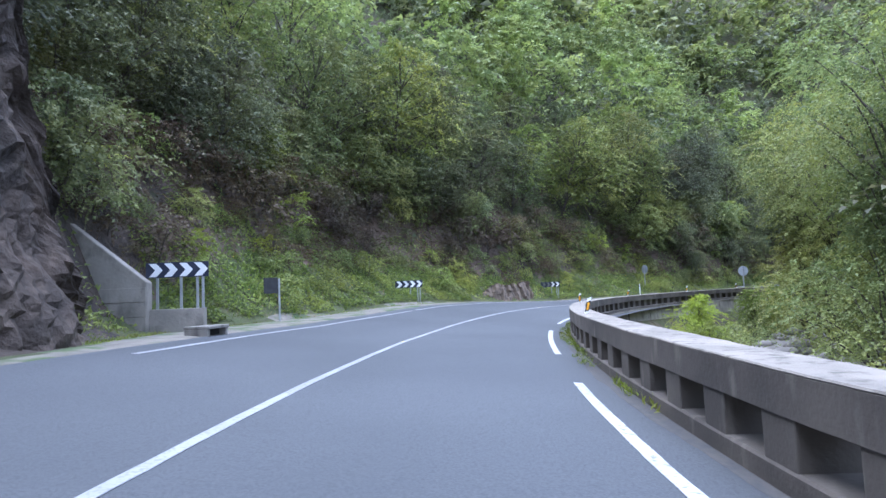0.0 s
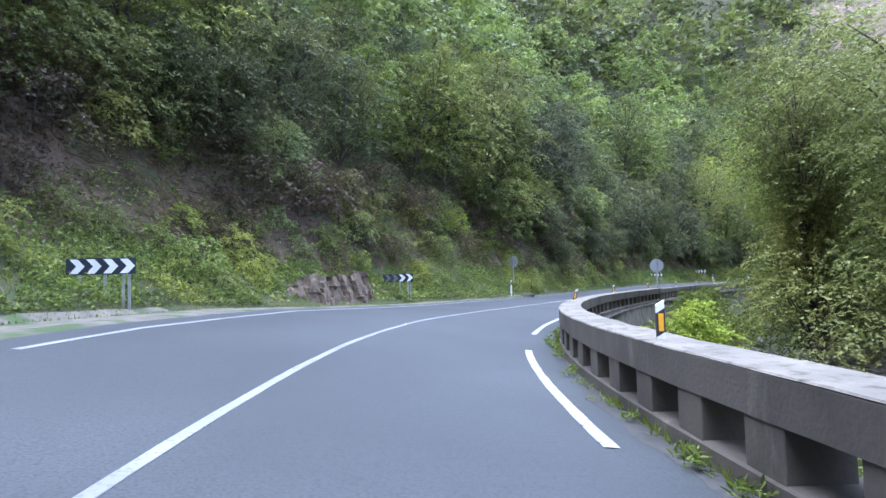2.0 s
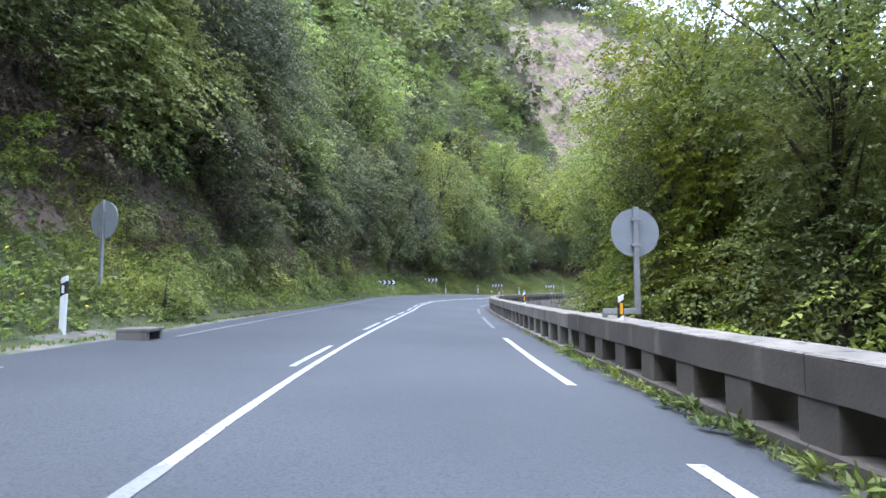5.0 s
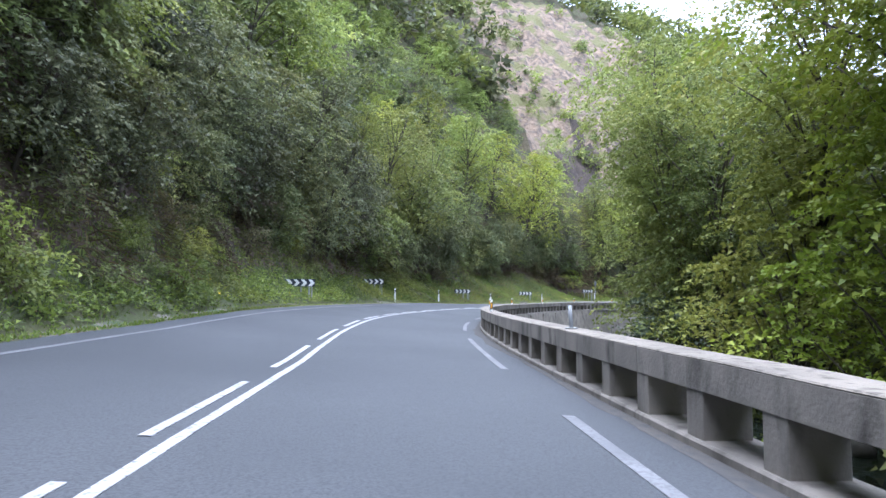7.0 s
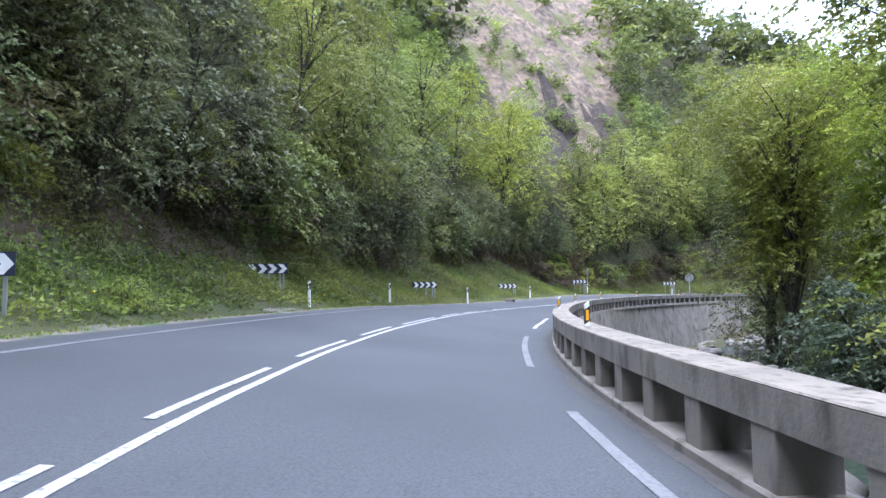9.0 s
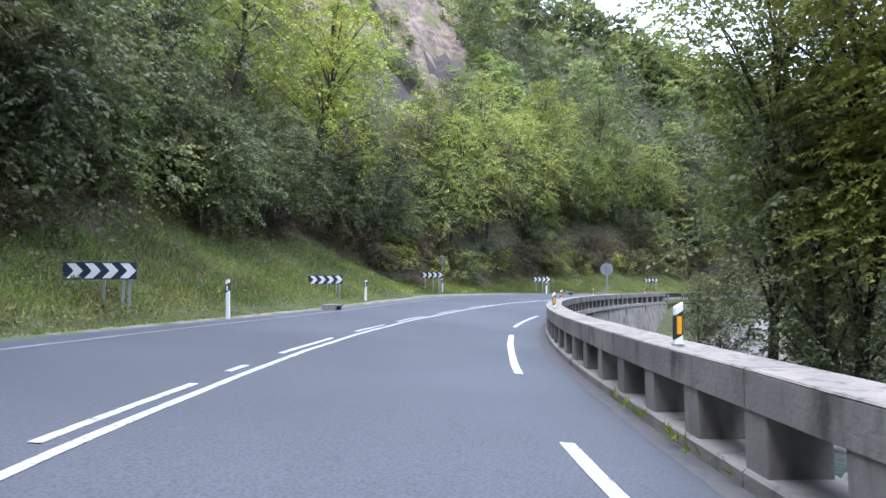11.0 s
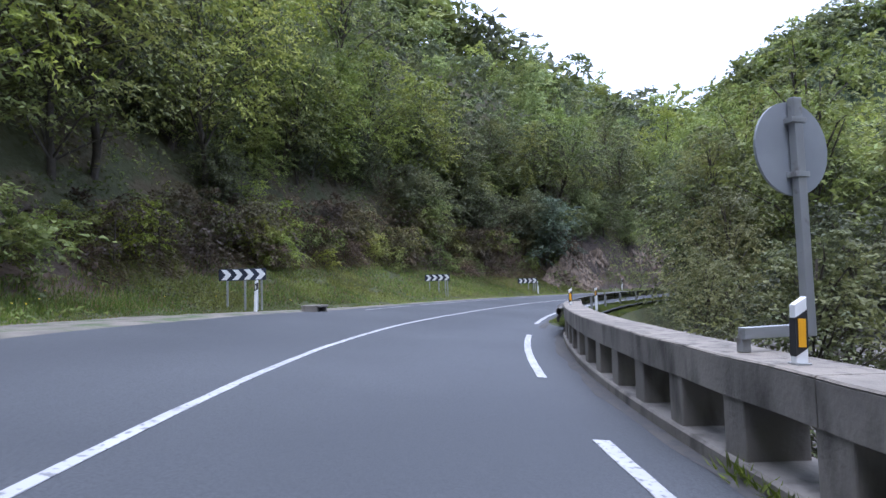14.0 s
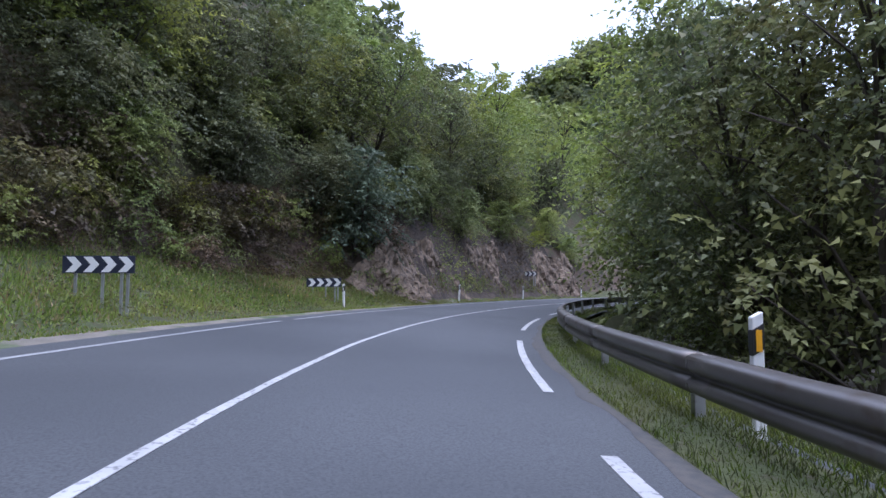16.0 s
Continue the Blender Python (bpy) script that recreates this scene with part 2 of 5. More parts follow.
def near_line(x, y):
    """s and o of world points."""
    x, y = np.atleast_1d(np.asarray(x, float)), np.atleast_1d(np.asarray(y, float))
    s_all, o_all = np.empty(len(x)), np.empty(len(x))
    X, Y, T, S = LX[::4], LY[::4], LTH[::4], LS[::4]
    for a in range(0, len(x), 4000):
        px, py = x[a:a + 4000, None], y[a:a + 4000, None]
        j = ((px - X) ** 2 + (py - Y) ** 2).argmin(1)
        o_all[a:a + 4000] = -(px[:, 0] - X[j]) * np.sin(T[j]) + (py[:, 0] - Y[j]) * np.cos(T[j])
        s_all[a:a + 4000] = S[j]
    return s_all, o_all


def fbm(x, y, scale, seed=0, octaves=4):
    """Cheap smooth noise, -1 to 1, on arrays."""
    x, y = np.asarray(x, float) / scale, np.asarray(y, float) / scale
    total, amp, norm = np.zeros(np.broadcast(x, y).shape), 1.0, 0.0
    for k in range(octaves):
        a, b = np.floor(x).astype(int), np.floor(y).astype(int)
        u, v = x - a, y - b
        u, v = u * u * (3 - 2 * u), v * v * (3 - 2 * v)

        def h(i, j):
            n = np.sin(i * 127.1 + j * 311.7 + seed * 74.7 + k * 19.3) * 43758.5453
            return (n - np.floor(n)) * 2 - 1

        total = total + amp * ((h(a, b) * (1 - u) + h(a + 1, b) * u) * (1 - v) + (h(a, b + 1) * (1 - u) + h(a + 1, b + 1) * u) * v)
        norm += amp
        x, y, amp = x * 2.03 + 5.1, y * 2.03 + 1.7, amp * 0.5
    return total / norm


# ---- the lie of the land ----
# along the road: where the bank starts, width and rise of its grass slope, rise and slope of the cut face, slope above, top height
BANK_S = [-60, 5, 16, 23, 28, 40, 52, 60, 70, 78, 92, 102, 118, 130, 140, 150, 156, 166, 174, 186, 200, 207, 222, 260]
FOOT_O = [4.6, 4.6, 4.8, 6.8, 6.2, 6.3, 5.2, 4.6, 4.6, 4.4, 4.3, 4.6, 4.7, 4.7, 4.8, 5.4, 7.4, 7.0, 5.0, 4.9, 4.7, 4.5, 4.5, 4.6]
GRASS_W = [0.6, 0.6, 0.7, 1.2, 2.6, 3.2, 2.2, 3.2, 2.4, 1.2, 1.2, 2.6, 3.0, 4.0, 6.0, 6.0, 2.5, 2.5, 5.5, 6.0, 3.5, 0.7, 0.7, 3.0]
GRASS_H = [0.4, 0.4, 0.5, 0.8, 2.2, 2.2, 1.4, 2.4, 2.0, 1.0, 0.9, 1.6, 1.8, 2.2, 3.2, 3.0, 0.6, 0.6, 1.8, 2.2, 1.3, 0.3, 0.3, 1.0]
FACE_H = [7.0, 8.0, 8.0, 6.0, 3.5, 3.5, 3.5, 3.0, 3.0, 4.5, 4.5, 3.0, 2.5, 2.5, 1.5, 1.0, 1.5, 1.5, 1.2, 1.2, 2.5, 4.5, 4.0, 2.0]
FACE_G = [2.6, 2.8, 2.8, 2.2, 1.5, 1.4, 1.6, 1.3, 1.5, 2.4, 2.4, 1.5, 1.4, 1.6, 1.2, 1.0, 1.0, 1.0, 1.0, 1.1, 1.4, 2.2, 2.0, 1.2]
HILL_G = [1.4, 1.4, 1.4, 1.4, 1.4, 1.4, 1.4, 1.5, 1.6, 1.6, 1.6, 1.6, 1.6, 1.65, 1.7, 1.75, 1.75, 1.8, 1.85, 1.75, 1.5, 1.4, 1.3, 1.1]
HILL_T = [140, 140, 140, 140, 140, 140, 140, 145, 150, 150, 150, 150, 150, 150, 150, 150, 150, 150, 150, 138, 112, 72, 36, 26]


def left_height(s, o):
    """Height of the hillside at o metres left of the centre line (o from 4 on)."""
    f = lambda t: np.interp(s, BANK_S, t)  # noqa: E731
    foot, gw, gh, fh, fg = f(FOOT_O), f(GRASS_W), f(GRASS_H), f(FACE_H), f(FACE_G)
    x, y = road_xy(s, o)
    wob = fbm(x, y, 5.0, 3)
    foot = foot + 0.35 * wob
    z0 = road_z(s, 4.0) + 0.04
    d1 = np.clip((o - foot) / gw, 0, 1)
    d2 = np.clip((o - foot - gw) * fg / fh, 0, 1)
    up = np.maximum(0, o - foot - gw - fh / fg)
    top = f(HILL_T)
    z = z0 + gh * d1 ** 1.3 + fh * d2 + top * (1 - np.exp(-up * f(HILL_G) / top))
    z = z + 0.5 * d2 * fbm(x, y, 2.5, 5) + np.clip(up / 10, 0, 1) * (2.5 * fbm(x, y, 14.0, 8))
    # the bare scree above the outside of the last bend
    scree = np.clip(1 - abs(s - 173) / 26, 0, 1) * np.clip((o - 16) / 8, 0, 1)
    crags = 1.6 * abs(fbm(x + 0.6 * z, y, 3.5, 71)) + 0.8 * abs(fbm(x, y + 0.8 * z, 1.6, 73))
    return z + 3.0 * np.clip(scree * 2, 0, 1) * (crags - 0.7) + 0.12 * np.clip(d1 * 4, 0, 1) * fbm(x, y, 0.9, 2)


def right_height(s, o):
    """Height of the river side; o is negative."""
    x, y = road_xy(s, o)
    d = -o - 4.75
    shore = np.interp(s, [-60, 70, 84, 150, 164, 172, 260], [2.2, 2.2, 3.6, 3.6, 2.6, 0.9, 1.4])
    z = -0.35 - shore * np.clip((d + 0.45) / np.interp(s, [-60, 70, 84, 260], [2.0, 2.0, 0.28, 0.28]), 0, 1) + np.clip((d - 13) / 6, 0, 1) * 1.8 + np.clip(d - 18, 0, 60) * 0.5
    z = z + 0.5 * np.clip(d / 2, 0, 1) * fbm(x, y, 4.0, 12)
    grassy = np.clip((s - 164) / 6, 0, 1)
    return z * (1 - grassy) + grassy * np.where(d < 1.2, -0.22, z)


def bare(s, o):
    """Where the mountain side is bare scree."""
    x, y = road_xy(s, o)
    o = np.asarray(o, float)
    mid = np.interp(o, [18, 26, 36, 50, 70], [166.5, 170, 174, 176, 179])
    half = np.interp(o, [18, 24, 36, 50, 70], [2.0, 6.0, 11.0, 13.0, 12.0])
    return (abs(s - mid) + 4 * fbm(x, y, 9.0, 4) < half) & (o > 18.5 + 2 * fbm(x, y, 2.0, 9)) & (o < 66 + 6 * fbm(x, y, 7.0, 2))


# ---- mesh helpers ----
def mesh_from(name, verts, faces, mats, index=None, smooth=True):
    me = bpy.data.meshes.new(name)
    me.from_pydata([tuple(v) for v in verts], [], faces)
    for m in mats:
        me.materials.append(m)
    if index is not None:
        me.polygons.foreach_set("material_index", np.asarray(index, np.int32))
    if smooth:
        me.polygons.foreach_set("use_smooth", np.ones(len(me.polygons), bool))
    me.update()
    return me


def grid_mesh(name, P, mats, index=None, smooth=True):
    """A sheet from an array of points, rows by columns."""
    a, b = P.shape[:2]
    i = np.arange(a * b).reshape(a, b)
    faces = np.stack([i[:-1, :-1], i[1:, :-1], i[1:, 1:], i[:-1, 1:]], -1).reshape(-1, 4)
    return mesh_from(name, P.reshape(-1, 3), faces.tolist(), mats, index, smooth)


def part(name, bm, mat, parent=None, label="", smooth=False):
    """One mesh object out of a bmesh, under a thing or a part."""
    me = bpy.data.meshes.new(name)
    bm.to_mesh(me)
    bm.free()
    me.materials.append(mat)
    if smooth:
        me.polygons.foreach_set("use_smooth", np.ones(len(me.polygons), bool))
    ob = new(name, me)
    ob.parent = parent
    if label:
        ob["label"] = label
    return ob


def block(bm, x0, x1, y0, y1, z0, z1, bevel=0.0):
    g = bmesh.ops.create_cube(bm, size=1.0)
    bmesh.ops.transform(bm, matrix=Matrix.LocRotScale(((x0 + x1) / 2, (y0 + y1) / 2, (z0 + z1) / 2), None, (x1 - x0, y1 - y0, z1 - z0)), verts=g["verts"])
    if bevel:
        bmesh.ops.bevel(bm, geom=list({e for v in g["verts"] for e in v.link_edges}), offset=bevel, segments=2, affect="EDGES", profile=0.6)
    return bm


def rod(bm, a, b, r, r2=None, n=10):
    a, b = Vector(a), Vector(b)
    d = b - a
    m = Matrix.Translation((a + b) / 2) @ d.to_track_quat("Z", "Y").to_matrix().to_4x4()
    bmesh.ops.create_cone(bm, cap_ends=True, segments=n, radius1=r, radius2=r if r2 is None else r2, depth=d.length, matrix=m)
    return bm


def at(s, o, z=None, turn=0.0):
    """A pose on the road's line: x runs to the right of the road, y along it."""
    x, y = road_xy(s, o)
    if z is None:
        z = ground_z(s, o)
    return pose(float(x), float(y), float(z), 0, 0, math.degrees(heading(s)) - 90 + turn)


def ground_z(s, o):
    if o > 4.0:
        return float(left_height(np.array([s]), np.array([o]))[0])
    if o < -4.7:
        return float(right_height(np.array([s]), np.array([o]))[0])
    return float(road_z(s, o))


# ---- the ground ----
def make_ground():
    rows = np.arange(-66, 250.1, 0.75)
    # road
    cols = np.linspace(-4.75, 4.05, 12)
    S, O = np.meshgrid(rows, cols, indexing="ij")
    X, Y = road_xy(S, O)
    fx = 0.008 * fbm(X, Y, 3.0, 1)
    tagged(new("road", grid_mesh("road", np.stack([X, Y, road_z(S, O) + fx], -1), [ASPHALT])), "worn grey two-lane asphalt mountain road", "road", kind="structure")
    # verge and hillside on the outer side
    cols = np.concatenate([np.arange(4.05, 14, 0.4), np.arange(14, 64, 1.0), np.arange(64, 130, 4.0)])
    S, O = np.meshgrid(rows, cols, indexing="ij")
    X, Y = road_xy(S, O)
    Z = left_height(S, O)
    Z[:, 0] = road_z(rows, 4.05) - 0.01
    me = grid_mesh("hillside", np.stack([X, Y, Z], -1), [GRAVEL, GRASSY, EARTH, ROCK, FOREST, SCREE])
    sc = (S[:-1, :-1] + S[1:, :-1]) / 2
    oc = (O[:-1, :-1] + O[:-1, 1:]) / 2
    xc, yc = road_xy(sc, oc)
    foot, gw = np.interp(sc, BANK_S, FOOT_O), np.interp(sc, BANK_S, GRASS_W)
    fh, fg = np.interp(sc, BANK_S, FACE_H), np.interp(sc, BANK_S, FACE_G)
    j = fbm(xc, yc, 2.0, 9)
    idx = np.full(sc.shape, 4)
    face = oc < foot + gw + fh / fg + 0.6
    idx[face] = 2
    rocky = ((sc < 24) | ((sc > 48) & (sc < 54) & (oc < 7)) | (sc > 203) & (sc < 228)) & face
    idx[rocky] = 3
    idx[(oc < foot + gw + 0.5 * j) & ~((sc < 20) & (oc > foot)) & ~((sc > 203) & (sc < 228) & (oc > foot + 0.4))] = 1
    idx[(oc < foot - 0.1 + 0.5 * j) | ((sc > 152) & (sc < 168) & (oc < foot))] = 0
    idx[bare(sc, oc)] = 5
    idx[bare(sc, oc) & (oc < 30) & (fbm(xc, yc, 5.0, 57) + 0.03 * (27 - oc) > 0.1)] = 3
    me.polygons.foreach_set("material_index", idx.reshape(-1).astype(np.int32))
    tagged(new("hillside", me), "steep mountain slope of earth, rock and grass above the road", "hillside", kind="structure")
    # river side
    cols = -np.concatenate([[4.1, 4.2, 4.6], np.arange(5.0, 14, 0.5), np.arange(14, 38, 1.5)])
    S, O = np.meshgrid(rows, cols, indexing="ij")
    X, Y = road_xy(S, O)
    Z = right_height(S, O)
    Z[:, 0], Z[:, 1] = -0.1, -0.15
    me = grid_mesh("river_bank", np.stack([X, Y, Z], -1), [GRASSY, STONE, FOREST])
    oc = -(O[:-1, :-1] + O[:-1, 1:]) / 2
    sc = (S[:-1, :-1] + S[1:, :-1]) / 2
    j = fbm(*road_xy(sc, -oc), 3.0, 19)
    idx = np.where((oc > 7.8 + 1.5 * j) & (oc < 17), 1, np.where((oc >= 17) | (sc < 95), 2, np.where(sc > 164, 0, np.where(j > 0.2, 1, 2))))
    me.polygons.foreach_set("material_index", idx.reshape(-1).astype(np.int32))
    tagged(new("river_bank", me), "overgrown stony river bank below the road", "river bank", kind="structure")


def far_height(x, y):
    """Valley floor and mountains far round the road."""
    x, y = np.asarray(x, float), np.asarray(y, float)
    z = np.full(np.broadcast(x, y).shape, -7.0)
    for cx, cy, rx, ry, h in ((265, -45, 80, 90, 88), (78, 28, 46, 46, 24), (95, -20, 45, 55, 20), (620, 30, 260, 150, 178), (420, 230, 120, 110, 120), (20, 330, 220, 160, 130), (-190, 60, 140, 260, 120), (240, -260, 260, 150, 120)):
        z = np.maximum(z, -7 + h * np.exp(-((x - cx) / rx) ** 2 - ((y - cy) / ry) ** 2) * (1 + 0.12 * fbm(x, y, 40.0, 6)))
    return z


def near_road(x, y):
    """1 close to the road, where the near slopes take over, 0 far off."""
    s, o = near_line(x, y)
    return np.clip((75 - np.where(o > 0, o * 0.75, -o * 2.0)) / 20, 0, 1) * (abs(s - 90) < 175)


def make_far():
    g = np.concatenate([np.arange(-1500, -260, 60), np.arange(-260, 460, 10), np.arange(460, 1600, 60)])
    X, Y = np.meshgrid(g, g, indexing="ij")
    Z = far_height(X, Y) - 40 * near_road(X.ravel(), Y.ravel()).reshape(X.shape)
    m = rough_material("far_woods", (0.034, 0.05, 0.024), (0.05, 0.07, 0.03), 0.012, (0.062, 0.085, 0.036), 0.02, 0.95, 1.0, 0.12, 3.0, 0.55, 0.66)
    tagged(new("ground", grid_mesh("ground", np.stack([X, Y, Z], -1), [m])), "wooded valley floor and distant green mountains", "ground", kind="structure")


make_ground()
make_far()


# ---- road markings ----
def stripe(name, s0, s1, o, w, mat, label, parent=None):
    s = np.linspace(s0, s1, max(2, int(abs(s1 - s0) / 0.2) + 1))
    rows = []
    o = np.interp(s, *o) if isinstance(o, tuple) else np.full(len(s), o)
    for k, side in enumerate((-0.5, -0.48, 0.48, 0.5)):
        oo = o + side * w * (1 + 0.16 * fbm(s, s * 0 + side, 0.35, 23)) + 0.012 * fbm(s, s * 0, 2.5, 29)
        x, y = road_xy(s, oo)
        z = road_z(s, oo) + 0.008 * fbm(x, y, 3.0, 1) + (0.004 if k in (0, 3) else 0.009)
        rows.append(np.stack([x, y, z], -1))
    ob = new(name, grid_mesh(name, np.stack(rows, 1), [mat], smooth=False))
    return tagged(ob, label, "road marking", kind="structure") if parent is None else ob


# the painted lines wander a little
EDGE_O = ([-60, 14, 20, 27, 38, 48, 60, 69, 105, 116, 120, 123, 127, 133, 137, 143.5, 150, 158, 166, 176, 245], [-3.4, -3.4, -3.44, -3.3, -3.2, -3.28, -3.32, -3.22, -3.32, -3.58, -3.56, -3.43, -3.4, -3.35, -3.22, -3.3, -3.43, -3.41, -3.35, -3.1, -3.05])
MID_O = ([-60, 8, 11, 17, 23, 29, 35, 41, 47, 53, 59, 66, 75, 83, 89, 96, 119, 131, 137, 143, 155, 167, 173, 185, 245], [0.1, 0.1, 0.03, -0.09, -0.14, -0.12, -0.14, -0.11, -0.05, -0.01, -0.02, 0.05, -0.05, -0.13, 0.04, 0.1, -0.1, 0.0, -0.02, -0.11, -0.11, -0.07, -0.09, 0.0, 0.0])
DASHES = [-1.4, 9.2, 20.0, 30.7, 41.3, 52.0, 62.3, 73.0, 83.8, 94.6, 105.4, 116.0, 126.9, 136.8, 148.3, 158.6, 169.6, 179.3, 189.8, 200.3, 210.8, 221.3]
for s0 in DASHES:
    old = 72 < s0 < 110
    ob = stripe("edge_dash", s0, s0 + 7.0, EDGE_O, 0.13, FAINT_PAINT if old else PAINT, "white broken edge line painted on the asphalt")
    ob["group"] = "inner edge line dashes"
stripe("centre_line", -60, 58.6, MID_O, 0.11, OLD_PAINT, "worn solid white centre line on the asphalt")
stripe("centre_line", 58.6, 150, MID_O, 0.095, PAINT, "solid white centre line painted on the asphalt")
stripe("centre_line", 150, 245, MID_O, 0.1, PAINT, "solid white centre line painted on the asphalt")
for s0, s1 in [(63.0, 66.0), (70.0, 73.0), (74.2, 77.4), (78.4, 80.9), (82.2, 85.4), (86.8, 90.0), (91.3, 94.4), (95.7, 98.7), (99.9, 102.9), (104.2, 107.2), (108.6, 111.6), (113.0, 117.3), (118.3, 121.2), (122.0, 124.4), (125.3, 125.9), (127.3, 130.2), (132.0, 134.6), (136.0, 139.0), (140.8, 144.0), (145.6, 148.4)]:
    tagged(stripe("centre_dash", s0, s1, (MID_O[0], [v + 0.23 for v in MID_O[1]]), 0.09, PAINT if s0 < 138 else OLD_PAINT, "white broken line beside the solid centre line"), group="centre dashes")
for s0, s1 in [(-60, 10), (16.8, 33), (33.4, 62), (66.5, 152), (172, 176.5), (177.2, 188), (188.8, 245)]:
    stripe("outer_edge_line", s0, s1, 3.35, 0.12, FAINT_PAINT if s0 == 66.5 else OLD_PAINT, "worn white edge line along the verge")


DUST = rough_material("gutter_dust", (0.082, 0.077, 0.071), (0.068, 0.067, 0.066), 1.6, (0.052, 0.054, 0.058), 9.0, 0.95, 0.4, 90.0, 0.006, 0.45, 0.7)


# ---- parapet ----
FRONT_S = [-60, 10, 21, 31, 38, 44, 54, 60, 70, 82, 93, 104, 112, 121, 133, 144, 154, 165, 260]
FRONT_O = [-4.05, -4.05, -4.0, -3.86, -3.8, -4.0, -4.15, -4.22, -4.1, -3.98, -3.9, -3.9, -4.2, -4.5, -4.25, -4.06, -4.08, -4.2, -4.3]
PAR_0, PAR_1, PAR_TOP = -60.0, 168.6, 0.70


def front(s):
    """The parapet's road face; its depth lies behind."""
    k = np.interp(np.asarray(s, float)[..., None] + np.linspace(-5, 5, 11), FRONT_S, FRONT_O).mean(-1)
    return k


def ribbon(name, s0, s1, section, mat, parent, step=0.6, label="", worn=0.006, smooth=False):
    """A bar of the given section (offset from the parapet's face, height) along the road, with its ends closed."""
    s = np.linspace(s0, s1, max(2, int((s1 - s0) / step) + 1))
    P = []
    for o, z in section:
        x, y = road_xy(s, front(s) + o)
        P.append(np.stack([x, y, np.full(len(s), z) + worn * fbm(x, y, 1.3 if step > 0.5 else 0.7, 4)], -1))
    P = np.stack(P, 1)
    a, b = P.shape[:2]
    i = np.arange(a * b).reshape(a, b)
    n = np.roll(i, -1, axis=1)
    faces = np.stack([i[:-1], n[:-1], n[1:], i[1:]], -1).reshape(-1, 4).tolist()
    faces += [i[0][::-1].tolist(), i[-1].tolist()]
    ob = new(name, mesh_from(name, P.reshape(-1, 3), faces, [mat], smooth=smooth))
    ob.parent = parent
    if label:
        ob["label"] = label
    return ob


def rect(o0, o1, z0, z1, c=0.02):
    return [(o0 + c, z0), (o1 - c, z0), (o1, z0 + c), (o1, z1 - c), (o1 - c, z1), (o0 + c, z1), (o0, z1 - c), (o0, z0 + c)]


def dust(name, s0, s1, inner_o, wide, seed, label):
    """A ragged film of dust and grit on the edge of the asphalt."""
    s = np.arange(s0, s1, 0.25)
    o0 = inner_o(s)
    w = wide * (0.55 + 0.5 * fbm(s, s * 0 + seed, 5.0, seed) + 0.25 * fbm(s, s * 0, 0.8, seed + 1)).clip(0.12, 1.3)
    rows = []
    for k, z in ((0.0, 0.006), (0.6, 0.006), (0.97, 0.005), (1.0, 0.002)):
        x, y = road_xy(s, o0 + w * k)
        rows.append(np.stack([x, y, road_z(s, o0 + w * k) + 0.008 * fbm(x, y, 3.0, 1) + z], -1))
    tagged(new(name, grid_mesh(name, np.stack(rows, 1), [DUST])), label, "dust", kind="structure")


dust("gutter_dust", -20, 168, lambda s: front(s) + 0.02, 0.34, 81, "pale grit lying along the foot of the parapet")
dust("edge_dust", 168, 240, lambda s: front(s) + 0.55, 0.35, 85, "pale grit between the asphalt and the grass edge")
parapet = tagged(new("parapet"), "weathered grey concrete parapet with open bays along the river", "parapet")
OLD_END = 66.3
SEAMS = np.sort(np.append(np.arange(PAR_0 + 3.6, PAR_1, 10.5), [OLD_END, PAR_1]))
for a, b in zip(SEAMS[:-1], SEAMS[1:]):
    # the older length is a little higher and proud of the rest, its top edge eroded; it is darker, partly by shade put
    # into its colour
    old = b <= OLD_END
    d, up = (0.035, 0.03) if old else (0.0, 0.0)
    mat = DARK_CONC if old else CONCRETE
    ribbon("coping", a + 0.006, b - 0.006, rect(-0.455, 0.001 + d, PAR_TOP + up - 0.024, PAR_TOP + up, 0.012), COPING, parapet, 0.22, "pale worn top face", 0.014 if old else 0.009)
    ribbon("beam", a + 0.006, b - 0.006, rect(-0.45, d, PAR_TOP - 0.27, PAR_TOP + up - 0.02, 0.004), mat, parapet, 0.22, "", 0.014 if old else 0.009)
    ribbon("plinth", a + 0.006, b - 0.006, rect(-0.5, (0.004 if old else 0.03) + d, -0.5, 0.11 if old else 0.045, 0.02), mat, parapet)
posts = {}
for s in np.arange(-20, PAR_1 - 0.3, 1.05):
    old = s + 0.25 < OLD_END
    if old not in posts:
        bm = block(bmesh.new(), 0.0, 0.42, -0.21 if old else -0.135, 0.21 if old else 0.135, 0.03, PAR_TOP - 0.26, 0.014)
        p = part("parapet_post", bm, DARK_CONC if old else CONCRETE, parapet)
        posts[old] = p.data
    else:
        p = new("parapet_post", posts[old])
        p.parent = parapet
    p.matrix_basis = at(s + 0.25, float(front(s + 0.25)) + (0.022 if old else -0.012), 0.0)

retaining = tagged(new("retaining_wall"), "stained grey concrete retaining wall holding the road above the river", "wall", kind="structure")
ribbon("wall_face", -60, 168.6, [(-0.52, -0.02), (-0.1, -0.02), (-0.1, -5.5), (-1.25, -5.5)], WALL_CONC, retaining)
for s in np.arange(-50, 168, 4.2):
    w = part("wall_rib", block(bmesh.new(), 0.47, 0.62, -0.04, 0.04, -3.5, -0.1, 0.01), WALL_CONC, retaining)
    w.matrix_basis = at(s, float(front(s)), 0.0)


